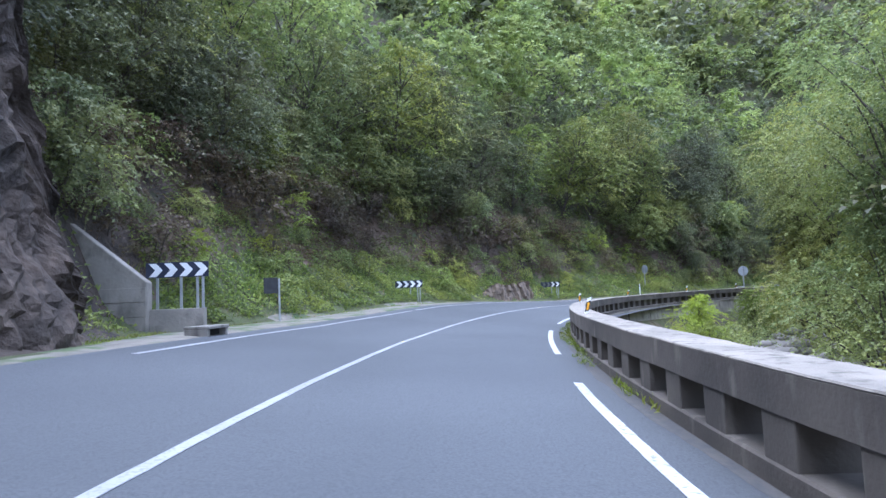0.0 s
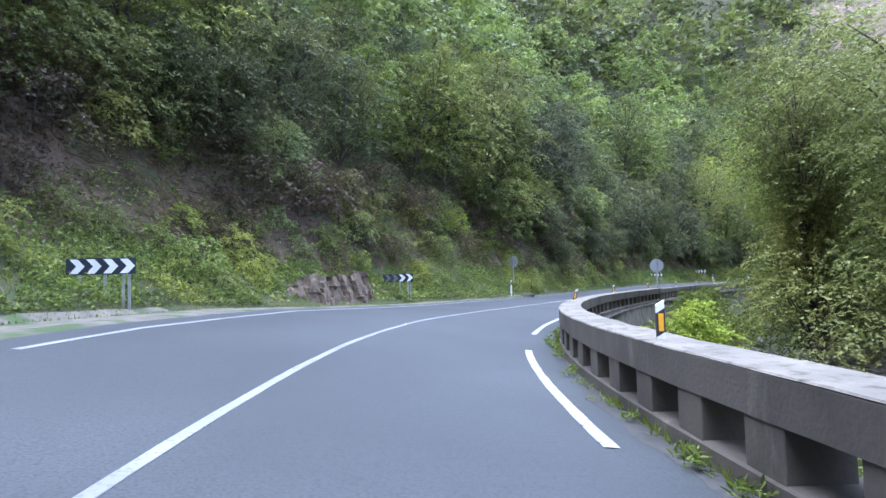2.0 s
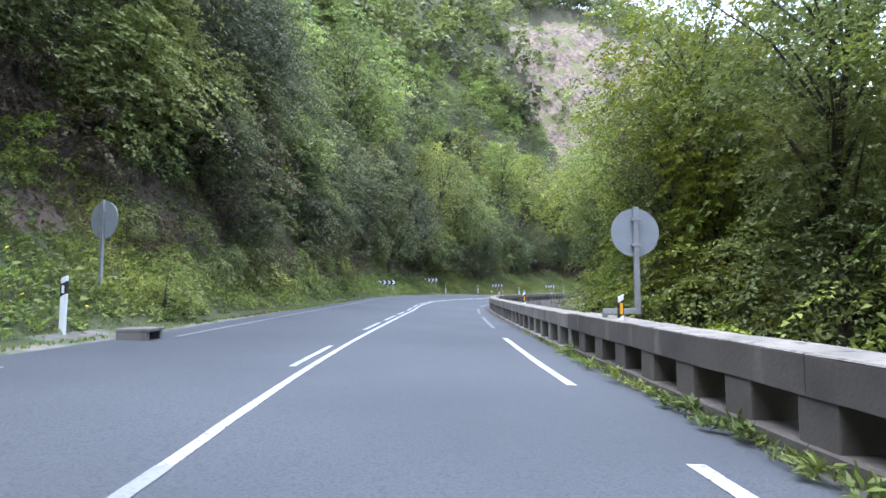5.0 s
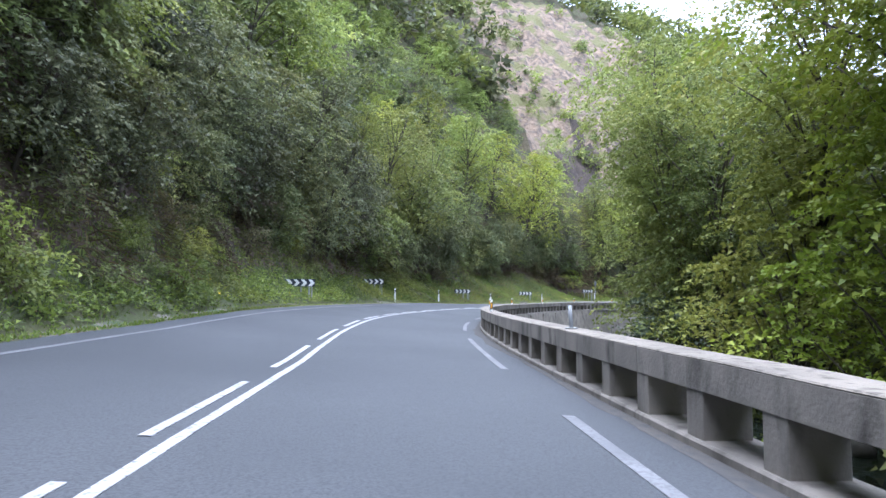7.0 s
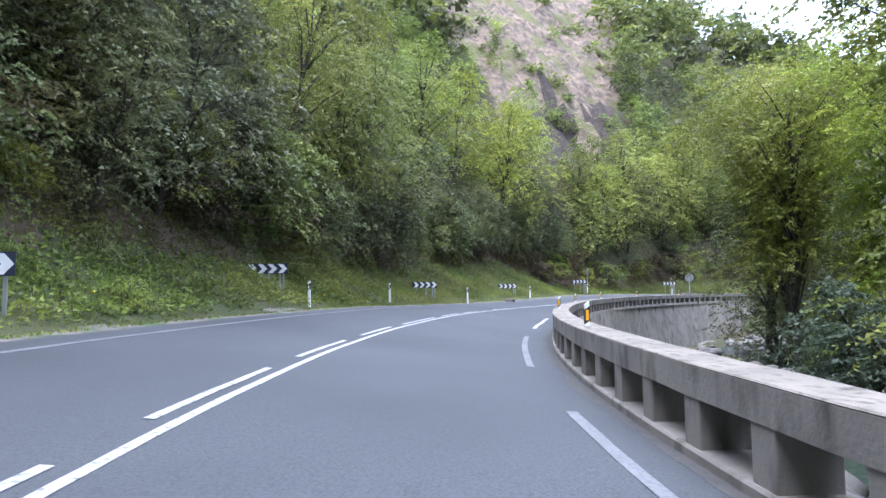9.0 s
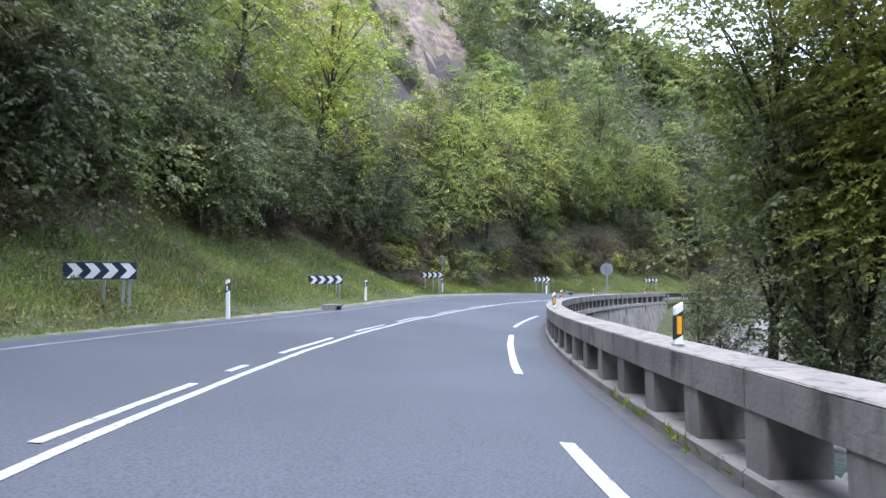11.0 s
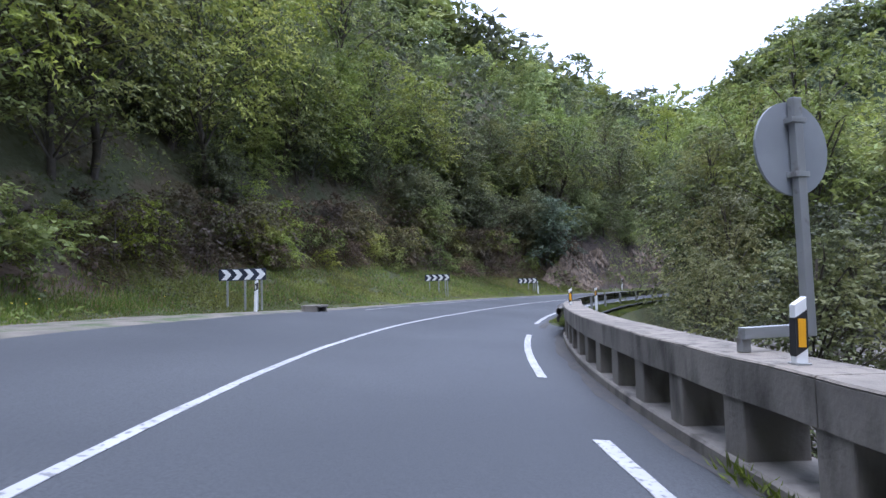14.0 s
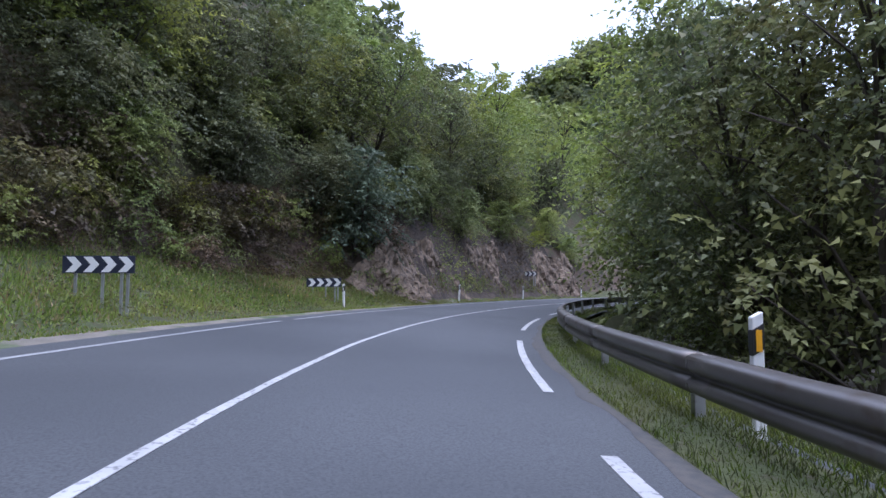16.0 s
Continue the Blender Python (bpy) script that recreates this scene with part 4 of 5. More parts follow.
def tree(name, h, crown_r, base, leaf, mat, lumps=16, per=16, leaves=11, shape="round", droop=0.35, trunk_r=0.13, stems=1, fill=26, simple=True):
    """A tree with a bent tapered trunk, limbs and a lumpy leafy crown; origin at its foot."""
    root = new(name)
    rnd = random.Random(int(h * 100 + crown_r * 10 + per))
    bm = bmesh.new()
    L = []
    for st in range(stems):
        bx, by = (0.0, 0.0) if stems == 1 else (rnd.uniform(-0.5, 0.5), rnd.uniform(-0.5, 0.5))
        lean = rnd.uniform(-0.12, 0.12), rnd.uniform(-0.12, 0.12)
        pts = [(bx + lean[0] * z + 0.12 * math.sin(z * 1.3 + st), by + lean[1] * z + 0.12 * math.cos(z * 1.1 + st), z) for z in np.linspace(-0.6, h * 0.9, 9)]
        tube(bm, pts, [trunk_r * (1.15 - 0.11 * i) for i in range(9)])
        for k in range(lumps // stems):
            f = base + (0.97 - base) * ((k + 0.5) / (lumps // stems)) ** 0.9
            z0 = max(0.15, f - 0.16) * h
            if shape == "round":
                rr = crown_r * math.sin(math.pi * min(0.97, (f - base) / (1 - base) * 0.8 + 0.2)) ** 0.7
            elif shape == "cone":
                rr = crown_r * (1.05 - f)
            else:
                rr = crown_r * (0.75 + 0.25 * math.sin(f * 9 + st))
            ang = k * 2.4 + st * 1.1 + rnd.uniform(-0.4, 0.4)
            out = rr * rnd.uniform(0.45, 0.9)
            i = min(8, max(0, int((z0 + 0.6) / (h * 0.9 + 0.6) * 8)))
            px, py, pz = pts[i]
            ex, ey, ez = px + out * math.cos(ang), py + out * math.sin(ang), f * h
            mid = ((px + ex) / 2 + rnd.uniform(-0.15, 0.15), (py + ey) / 2 + rnd.uniform(-0.15, 0.15), pz + (ez - pz) * 0.65)
            tube(bm, [(px, py, pz), mid, (ex, ey, ez)], [trunk_r * 0.42, trunk_r * 0.28, trunk_r * 0.1], 3)
            L.append((ex, ey, ez, max(0.5, rr * rnd.uniform(0.38, 0.58))))
        L += [(px, py, pz, crown_r * 0.42) for px, py, pz in pts[3:8] if pz > base * h + 0.8 and fill > 15]
    part("trunk", bm, BARK, root, "rough grey-brown trunk and limbs", smooth=True)
    cr = new("crown", leaf_mesh("crown", *joined(sprays(L, per, leaves, leaf, droop), inner(L, int(fill * 1.4), leaf[0] * 1.15)), mat, simple=simple))
    cr.parent = root
    return root


KINDS = {
    "beech": tree("broadleaf_tree", 8.5, 3.4, 0.16, (0.19, 0.12), LEAF_A, 24, 15, 14, fill=30),
    "robinia": tree("broadleaf_tree", 10.0, 3.3, 0.24, (0.19, 0.09), LEAF_B, 24, 15, 15, droop=0.5, fill=26),
    "acacia": tree("broadleaf_tree", 11.0, 3.3, 0.3, (0.2, 0.085), LEAF_F, 24, 17, 15, droop=0.3, trunk_r=0.11, fill=9),
    "alder": tree("broadleaf_tree", 9.5, 3.0, 0.08, (0.17, 0.12), LEAF_C, 26, 20, 14, fill=30),
    "hazel": tree("broadleaf_tree", 5.0, 2.6, 0.06, (0.175, 0.125), LEAF_A, 18, 16, 13, stems=2, trunk_r=0.08, fill=24),
    "thicket": tree("broadleaf_tree", 5.0, 2.6, 0.06, (0.17, 0.12), LEAF_C, 18, 19, 13, stems=2, trunk_r=0.08, fill=26),
    "oak": tree("broadleaf_tree", 8.0, 3.2, 0.14, (0.175, 0.12), LEAF_C, 24, 15, 14, fill=30),
    "ash": tree("broadleaf_tree", 13.5, 3.3, 0.05, (0.155, 0.085), LEAF_A, 46, 24, 16, "column", 0.7, fill=70),
    "maple": tree("broadleaf_tree", 16.0, 3.5, 0.2, (0.165, 0.12), LEAF_B, 46, 28, 16, "column", fill=75),
    "sycamore": tree("broadleaf_tree", 16.5, 3.4, 0.36, (0.17, 0.125), LEAF_B, 36, 26, 15, "column", fill=60, trunk_r=0.17),
    "low": tree("broadleaf_tree", 6.5, 2.9, 0.04, (0.18, 0.12), LEAF_B, 24, 20, 15, stems=2, trunk_r=0.09, fill=30),
    "bramble": tree("bramble_bush", 2.2, 1.6, 0.05, (0.15, 0.1), LEAF_D, 10, 13, 12, stems=2, trunk_r=0.04, droop=0.8, fill=14),
    "shrub": tree("shrub", 2.4, 1.5, 0.05, (0.15, 0.1), LEAF_B, 10, 13, 12, stems=2, trunk_r=0.04, fill=14),
    "fern": tree("shrub", 1.3, 1.1, 0.02, (0.17, 0.08), LEAF_A, 8, 10, 10, stems=2, trunk_r=0.025, droop=0.9, fill=8),
    "aspen": tree("broadleaf_tree", 13.0, 1.7, 0.3, (0.2, 0.15), LEAF_E, 18, 9, 10, "column", fill=2),
    "grey": tree("shrub", 5.2, 2.4, 0.06, (0.2, 0.13), LEAF_E, 18, 17, 12, stems=2, trunk_r=0.07),
}
LABELS = {
    "acacia": "airy yellow-green feathery acacia beside the gravel lay-by",
    "aspen": "tall thin airy tree standing out against the sky",
    "beech": "mid-green broadleaf tree with layered sprays on the slope", "robinia": "tall light-green feathery tree on the wooded slope",
    "alder": "dense dark green broadleaf tree", "hazel": "low many-stemmed green hazel tree on the bank", "ash": "tall drooping light-green tree by the river",
    "thicket": "dark many-stemmed thicket hanging over the cut bank",
    "oak": "dark green round-crowned tree on the slope", "bramble": "tangled brownish bramble bush on the bank", "shrub": "bright green leafy shrub on the bank",
    "fern": "low green leafy plant in the bank", "grey": "dense grey-green rounded shrub on the bank", "maple": "large-leaved green tree beside the river", "sycamore": "tall green tree with a bare dark trunk by the river", "low": "bushy bright green tree below the parapet",
}
USED = set()
SIGN_SPOTS = [v[:2] for v in chevrons] + [(68.3, 5.9), (65.3, 4.75), (159.1, 8.5), (27.3, 5.9)]


def crown_leaves(h, crown_r, base, leaf, lumps, per, leaves, droop=0.35):
    """The leaves of one lighter tree for the wood behind, as arrays at the origin."""
    L = []
    for k in range(lumps):
        f = base + (0.97 - base) * ((k + 0.5) / lumps) ** 0.9
        rr = crown_r * math.sin(math.pi * min(0.97, (f - base) / (1 - base) * 0.8 + 0.2)) ** 0.7
        a = k * 2.4 + RNG.uniform(-0.4, 0.4)
        d = rr * RNG.uniform(0.45, 0.9)
        L.append((d * math.cos(a), d * math.sin(a), f * h, max(0.55, rr * RNG.uniform(0.36, 0.55))))
    return joined(sprays(L, per, leaves, leaf, droop), inner(L, 16, leaf[0] * 1.2))


BACK = {}
BACK_SPOTS = []


def plant_back(kind, s, o, size):
    BACK_SPOTS.append((kind, s, o, size, RNG.uniform(0, 6.28)))


def grow_back(name, label, spots):
    """One object out of all the trees of the wood behind."""
    out, idx = [], []
    for kind, s, o, size, a in spots:
        if kind not in BACK:
            BACK[kind] = crown_leaves(*{"beech": (9.5, 3.7, 0.1, (0.42, 0.28), 18, 8, 9), "robinia": (11.0, 3.5, 0.15, (0.4, 0.24), 18, 8, 9, 0.5), "oak": (9.0, 3.5, 0.1, (0.42, 0.29), 18, 8, 9)}[kind])
        C, A, N, Ln, W = BACK[kind]
        R = np.array([[math.cos(a), -math.sin(a), 0], [math.sin(a), math.cos(a), 0], [0, 0, 1]])
        x, y = road_xy(s, o)
        out.append((C @ R.T * size + np.array([float(x), float(y), ground_z(s, o) - 0.2]), A @ R.T, N @ R.T, Ln * size, W * size))
        idx.append(np.full(len(C), ("beech", "robinia", "oak").index(kind)))
    arrays = [np.concatenate([v[k] for v in out]) for k in range(5)]
    tagged(new(name, leaf_mesh(name, *arrays, [LEAF_A, LEAF_B, LEAF_C], np.concatenate(idx), True)), label, "woods", kind="stuff")



def plant(kind, s, o, size=1.0, lean=0.0, z=None, sink=0.1):
    """Sets a plant of a kind; lean: degrees towards the road."""
    if 45 < s < 53.3 and 4 < o < 6.8 and kind != "beech":
        return None
    if kind not in ("grey", "fern") and GREY_AT[0] - 5 < s < GREY_AT[0] + 1.5 and 4 < o < GREY_AT[1] + 1.0:
        return None
    if kind in ("bramble", "shrub", "fern", "hazel", "thicket") and any(cs - 7 < s < cs + 0.8 and co - 2.5 < o < co + 1.5 + 0.12 * (cs - s) for cs, co in SIGN_SPOTS):
        return None
    z = ground_z(s, o) if z is None else z
    m = at(s, o, z - sink) @ pose(0, 0, 0, 0, lean, 0) @ pose(0, 0, 0, 0, 0, RNG.uniform(0, 360)) @ Matrix.Diagonal((size * RNG.uniform(0.9, 1.1), size * RNG.uniform(0.9, 1.1), size, 1))
    src = KINDS[kind]
    if kind in USED:
        return copy_thing(src, m)
    USED.add(kind)
    src.matrix_basis = m
    cat = "bush" if kind in ("bramble", "shrub", "fern", "grey") else "tree"
    return tagged(src, LABELS[kind], cat, {"bush": "bank bushes", "tree": "woodland trees"}[cat])


def bank_top(s):
    f = lambda t: float(np.interp(s, BANK_S, t))  # noqa: E731
    return f(FOOT_O) + f(GRASS_W), f(FOOT_O) + f(GRASS_W) + f(FACE_H) / f(FACE_G)


def pick(weights):
    names = list(weights)
    w = np.array([weights[n] for n in names], float)
    return names[RNG.choice(len(names), p=w / w.sum())]


GREY_AT = (202.5, 8.3)


def lower(s):
    """The trees grow smaller towards the end of the spur."""
    return float(np.interp(s, [185, 205], [1.0, 0.9]))


# first rank: bushes and low trees that hang over the cut face
for s in np.arange(7, 234, 3.8):
    s = s + RNG.uniform(-1, 1)
    lo, hi = bank_top(s)
    if s < 26:
        hi += 1.2
    # dark-leaved oaks and thickets put the overhang's backlit shade into the leaf colour
    shady = 98 < s < 150
    plant("oak" if 78 < s < 100 else pick({"hazel": 1.2, "thicket": 3 if shady else 0, "beech": 1.5 if shady else 3, "alder": 0.6 if shady else 0.1, "oak": 2, "robinia": 1.0 if s > 60 else 0.5}), s, hi + RNG.uniform(-0.5, 0.5) + (0 if shady else 2.6 if 78 < s < 100 else 2.0 if s < 78 else 3.2 if s > 168 else 0.9), RNG.uniform(0.85, 1.2) * lower(s), 2.0 if 78 < s < 100 else RNG.uniform(8, 16))
# low boughs that hang over the edge of the cut face
for s in np.arange(22, 156, 2.1):
    s = s + RNG.uniform(-0.8, 0.8)
    lo, hi = bank_top(s)
    if 52 < s < 69:
        plant(pick({"fern": 2, "shrub": 2}), s, hi - RNG.uniform(0.0, 1.0), RNG.uniform(0.7, 1.0), 10)
        continue
    # before 32 and beyond 96 dark thickets carry shade in their leaf colour
    plant(pick({"thicket": 5, "oak": 1, "hazel": 1} if s > 96 or s < 32 else {"hazel": 3, "thicket": 1.5, "oak": 0.5, "shrub": 1.2, "low": 0.8}), s, hi + RNG.uniform(0.1, 1.3), RNG.uniform(0.7, 1.05), RNG.uniform(10, 28))
# the wood behind it
for row, (d0, d1) in enumerate([(2.5, 5), (5.5, 8), (9, 12), (13.5, 17.5), (19, 24)]):
    for s in np.arange(6 + row, 242, 4.9 + 0.4 * row):
        s = s + RNG.uniform(-1.5, 1.5)
        lo, hi = bank_top(s)
        o = hi + RNG.uniform(d0, d1) + (1.5 if s < 26 else 0)
        if bare(s, o):
            continue
        kind = pick({"beech": 3, "robinia": (0.5 if 76 < s < 100 and row == 0 else 4) if 60 < s < 190 else 1.5, "oak": 3})
        if row > 0:
            plant_back(kind, s, o, RNG.uniform(0.9, 1.35) * lower(s) * (0.72 if 138 < s < 176 else 0.8 if s > 204 else 1.0))
        else:
            plant(kind, s, o, RNG.uniform(0.85, 1.3) * lower(s), RNG.uniform(0, 8))
for s in np.arange(136, 184, 0.5):
    s = s + RNG.uniform(-1, 1)
    lo, hi = bank_top(s)
    o = hi + RNG.uniform(3, 27)
    if not bare(s, o):
        plant_back(pick({"robinia": 3, "beech": 1}), s, o, RNG.uniform(0.4, 0.62))
grow_back("slope_woods", "mixed green broadleaf wood on the slope above the road", BACK_SPOTS)
# low trees that stand on the face itself
for s in np.arange(100, 150, 4.6):
    s = s + RNG.uniform(-0.8, 0.8)
    lo, hi = bank_top(s)
    plant(pick({"hazel": 1.5, "thicket": 3, "oak": 0.8}), s, (lo if 60 < s < 150 else (lo + hi) / 2) + RNG.uniform(0.3, 1.0), RNG.uniform(0.8, 1.15), RNG.uniform(8, 22))
# bushes on the face and at its foot
for s in np.concatenate([np.arange(20, 62, 1.3), np.arange(62, 128, 1.7), np.arange(128, 152, 2.0), np.arange(152, 206, 0.9)]):
    s = s + RNG.uniform(-0.6, 0.6)
    lo, hi = bank_top(s)
    o = lo + (hi + 0.6 - lo) * RNG.uniform(0.45, 1.05)
    plant(pick({"bramble": 6, "shrub": 2.6, "fern": 2, "hazel": 0.4 if s > 100 else 0.0}), s, o, RNG.uniform(0.75, 1.25), RNG.uniform(0, 25))
for s in np.arange(27, 132, 1.0):
    lo, hi = bank_top(s)
    plant(pick({"fern": 3, "bramble": 1.5, "shrub": 0.8}), s + RNG.uniform(-0.5, 0.5), lo + (hi - lo) * RNG.uniform(0.05, 0.7), RNG.uniform(0.4, 0.75), RNG.uniform(5, 25))
for s in np.concatenate([np.arange(25, 70, 0.9), np.arange(70, 128, 2.0)]):
    lo, hi = bank_top(s)
    foot = float(np.interp(s, BANK_S, FOOT_O))
    if 130 < s or (47 < s < 54):
        continue
    plant(pick({"fern": 3, "shrub": 1.2}) if s < 70 else "fern", s + RNG.uniform(-0.8, 0.8), foot + 0.9 + RNG.uniform(0.0, max(0.2, lo - foot - 0.6)), RNG.uniform(0.5, 0.9), 10)
plant("grey", GREY_AT[0], GREY_AT[1], 1.15, 6)
plant("shrub", 163.3, 9.6, 1.75)
for s in np.arange(75, 104, 0.6):
    lo, hi = bank_top(s)
    plant(pick({"thicket": 2, "bramble": 2, "fern": 2.5}), s, lo + (hi - lo) * RNG.uniform(0.2, 1.1), RNG.uniform(0.4, 0.75), RNG.uniform(10, 30))
for s in np.arange(14.5, 25, 0.55):
    plant(pick({"fern": 2, "bramble": 3, "thicket": 2}), s, (5.6 if s < 19 else 7.4) + RNG.uniform(0.6, 3.2), RNG.uniform(0.45, 0.85), RNG.uniform(5, 25))
for s in np.arange(204.5, 232, 0.8):
    lo, hi = bank_top(s)
    plant(pick({"shrub": 2, "thicket": 1.5, "hazel": 1.5, "bramble": 1}), s, hi + RNG.uniform(-0.6, 3.5), RNG.uniform(0.5, 0.9), RNG.uniform(5, 20))
for s in np.arange(172, 204, 0.62):
    lo, hi = bank_top(s)
    if RNG.uniform() < 0.85:
        plant(pick({"thicket": 3, "hazel": 2, "shrub": 1}), s + RNG.uniform(-0.4, 0.4), lo + RNG.uniform(1.8, 7.0), RNG.uniform(0.6, 0.95), RNG.uniform(5, 20))
    plant(pick({"bramble": 2.2, "shrub": 2, "fern": 1.5}), s + RNG.uniform(-0.4, 0.4), lo + RNG.uniform(-0.4, 2.2), RNG.uniform(0.7, 1.15), RNG.uniform(5, 25))
for s, o, size in ((163.6, 11.6, 1.15), (169.0, 12.5, 1.25), (174.5, 13.0, 1.05)):
    plant("acacia", s, o, size, 5)
plant("shrub", 152.5, 9.6, 1.3)
plant("hazel", 153.0, 10.5, 0.7)

# river side
for s, o, kind, size in [(17, -13, "alder", 1.0), (24, -14.5, "ash", 0.9), (30, -13.2, "ash", 1.0), (36, -15.8, "ash", 0.95), (33.5, -19, "alder", 1.2), (26, -18.5, "alder", 1.2), (40, -20, "maple", 0.95), (41, -15.5, "ash", 1.05), (47, -13.4, "ash", 1.0), (47, -17, "maple", 0.85),
                         (53, -11.6, "maple", 0.85), (58.5, -12, "ash", 1.1), (59, -15, "robinia", 1.2), (64.5, -11.8, "ash", 1.1), (66, -15, "maple", 1.0), (70.5, -11.8, "ash", 1.2), (75.5, -12, "maple", 1.0), (80, -11.8, "ash", 1.2), (85.5, -12, "maple", 1.05), (82, -16.5, "alder", 1.5), (77, -16, "beech", 1.7), (72, -16.5, "beech", 1.7), (88, -17.5, "oak", 1.7), (91, -12.2, "maple", 1.05), (97, -12.4, "ash", 1.2), (103, -13.5, "maple", 1.15), (100, -18, "alder", 1.4), (109, -14.9, "maple", 1.15), (114, -19, "alder", 1.3), (120, -20.5, "maple", 1.3), (127, -20.5, "maple", 1.25), (133, -19, "maple", 1.2), (137, -17.5, "ash", 1.1), (138.5, -14.5, "sycamore", 1.1), (142, -14.0, "sycamore", 1.0), (143, -13.5, "alder", 1.2), (148, -12.4, "sycamore", 1.15), (147, -14.5, "ash", 0.85), (152, -16, "alder", 1.0),
                         (162.3, -8.4, "alder", 0.55), (164.2, -9.3, "alder", 0.6), (171.8, -8.9, "alder", 0.56), (168.8, -7.6, "alder", 0.42), (156, -15, "low", 0.7), (165, -14, "low", 0.7), (168, -16, "alder", 0.75), (174, -16, "robinia", 0.5), (181, -13.5, "robinia", 1.1), (186.5, -13.2, "beech", 1.25)]:
    plant(kind, s, o, size, RNG.uniform(-4, 4), sink=0.3)
for s, o, size in [(221, 22, 0.5), (224, 24, 0.5), (227, 25, 0.5), (230, 27, 0.5), (237.5, 25.5, 0.95), (211, 20, 0.95)]:
    plant("aspen", s, o, size)
RIVER_SPOTS = []
for s in np.arange(48, 126, 2.7):
    RIVER_SPOTS.append((pick({"oak": 2, "beech": 2}), s + RNG.uniform(-1, 1), -19.0 - RNG.uniform(0, 2.5) - (5.0 if s > 106 else 0), RNG.uniform(1.15, 1.5), RNG.uniform(0, 6.28)))
for s in np.arange(182.0, 240, 3.0):
    for k, o in enumerate((-8.9, -12.2, -16.5)):
        if k == 0:
            kind = pick({"ash": 2, "maple": 1, "robinia": 2, "alder": 2}) if s < 200 else pick({"beech": 3, "robinia": 3, "alder": 2})
            plant(kind, s + RNG.uniform(-1, 1), o + RNG.uniform(-0.6, 0.6), RNG.uniform(1.0, 1.2) * {"ash": 0.85, "maple": 0.75, "alder": 1.2}.get(kind, 1.0) * (0.7 if s < 190 else 0.85 if s < 198 else 1.3), RNG.uniform(-3, 3))
        elif k == 1:
            if int(s) % 2 == 0:
                plant(pick({"oak": 2, "alder": 2}), s + RNG.uniform(-1, 1), o - 1.0 + RNG.uniform(-0.6, 0.6), RNG.uniform(0.9, 1.1) * (1.4 if s > 198 else 0.9), RNG.uniform(-3, 3))
        else:
            RIVER_SPOTS.append((pick({"oak": 1, "beech": 2}), s + RNG.uniform(-1, 1), o - 2.0 + RNG.uniform(-1, 1), RNG.uniform(0.95, 1.2), RNG.uniform(0, 6.28)))
grow_back("river_woods", "dark dense wood between the guardrail and the river", RIVER_SPOTS)
for s in np.concatenate([np.arange(22, 44, 3.0), np.arange(44, 82, 2.4)]):
    plant(pick({"shrub": 1, "fern": 2}), s, -6.6 - RNG.uniform(0, 2.4), RNG.uniform(0.8, 1.15))
for s, o in [(45.5, -7.2), (59.0, -7.0), (61.5, -7.6), (66.5, -6.6)]:
    plant("low", s, o, RNG.uniform(0.55, 0.7), sink=0.3)
for s in np.arange(100, 172, 5.0):
    plant(pick({"shrub": 2, "grey": 0.4, "fern": 1}), s, -11 - RNG.uniform(0, 5), RNG.uniform(0.6, 1.0))


def scatter_stuff(name, label, category, C, N, leaf, mats, up, index=None):
    n = len(C)
    A = unit(RNG.normal(size=(n, 3)) * np.array([1, 1, 0.5]) + up)
    me = leaf_mesh(name, C, A, N + 0.5 * RNG.normal(size=(n, 3)), leaf[0] * RNG.uniform(0.6, 1.3, n), leaf[1] * RNG.uniform(0.7, 1.2, n), mats, index, True)
    return tagged(new(name, me), label, category, kind="stuff")


# grass on the verge and slope
n = 230000
s = np.concatenate([RNG.uniform(18, 232, 110000), RNG.uniform(118, 206, 120000)])
foot, gw = np.interp(s, BANK_S, FOOT_O), np.interp(s, BANK_S, GRASS_W)
o = foot - 0.35 + (gw + 0.9) * RNG.uniform(0, 1, n) ** 1.3
x, y = road_xy(s, o)
keep = (fbm(x, y, 1.2, 31) > -0.45) & ~((s > 153) & (s < 166) & (o < 7))
s, o, x, y = s[keep], o[keep], x[keep], y[keep]
z = left_height(s, o)
C = np.stack([x, y, z - 0.03], -1)
tall = np.clip((o - np.interp(s, BANK_S, FOOT_O)) / 1.2, 0.35, 1.0)
A = np.array([0, 0, 1.0]) + 0.45 * RNG.normal(size=C.shape)
dry = (fbm(x, y, 4.0, 17) > 0.22).astype(int)
me = leaf_mesh("verge_grass", C, A, RNG.normal(size=C.shape), 0.26 * tall * RNG.uniform(0.5, 1.3, len(C)), 0.034, [GRASS, STRAW, LEAF_A], np.where(RNG.uniform(size=len(C)) < 0.06 + 0.1 * (s > 150) + 0.25 * dry, 1, np.where(RNG.uniform(size=len(C)) < 0.3, 2, 0)), True)
tagged(new("verge_grass", me), "long green and straw-coloured grass on the roadside slope", "grass", kind="stuff")
# weeds along the foot of the parapet and the grass edge by the guardrail
n = 7000
s = RNG.uniform(14, 168, n)
x, y = road_xy(s, front(s) + 0.03 + abs(RNG.normal(size=n)) * 0.06)
keep = fbm(x, y, 2.5, 41) > np.where(s < 75, -0.05, 0.42)
C = np.stack([x, y, np.zeros(n) - 0.03], -1)[keep]
scatter_stuff("parapet_weeds", "small green weeds along the foot of the parapet", "weeds", C, np.array([0, 0, 1.0]), (0.13, 0.025), [LEAF_B, GRASS], np.array([0, 0, 1.6]))
m, per = 170, 20
s = np.repeat(np.append(RNG.uniform(16, 67, m - 30), RNG.uniform(56, 66, 30)), per)
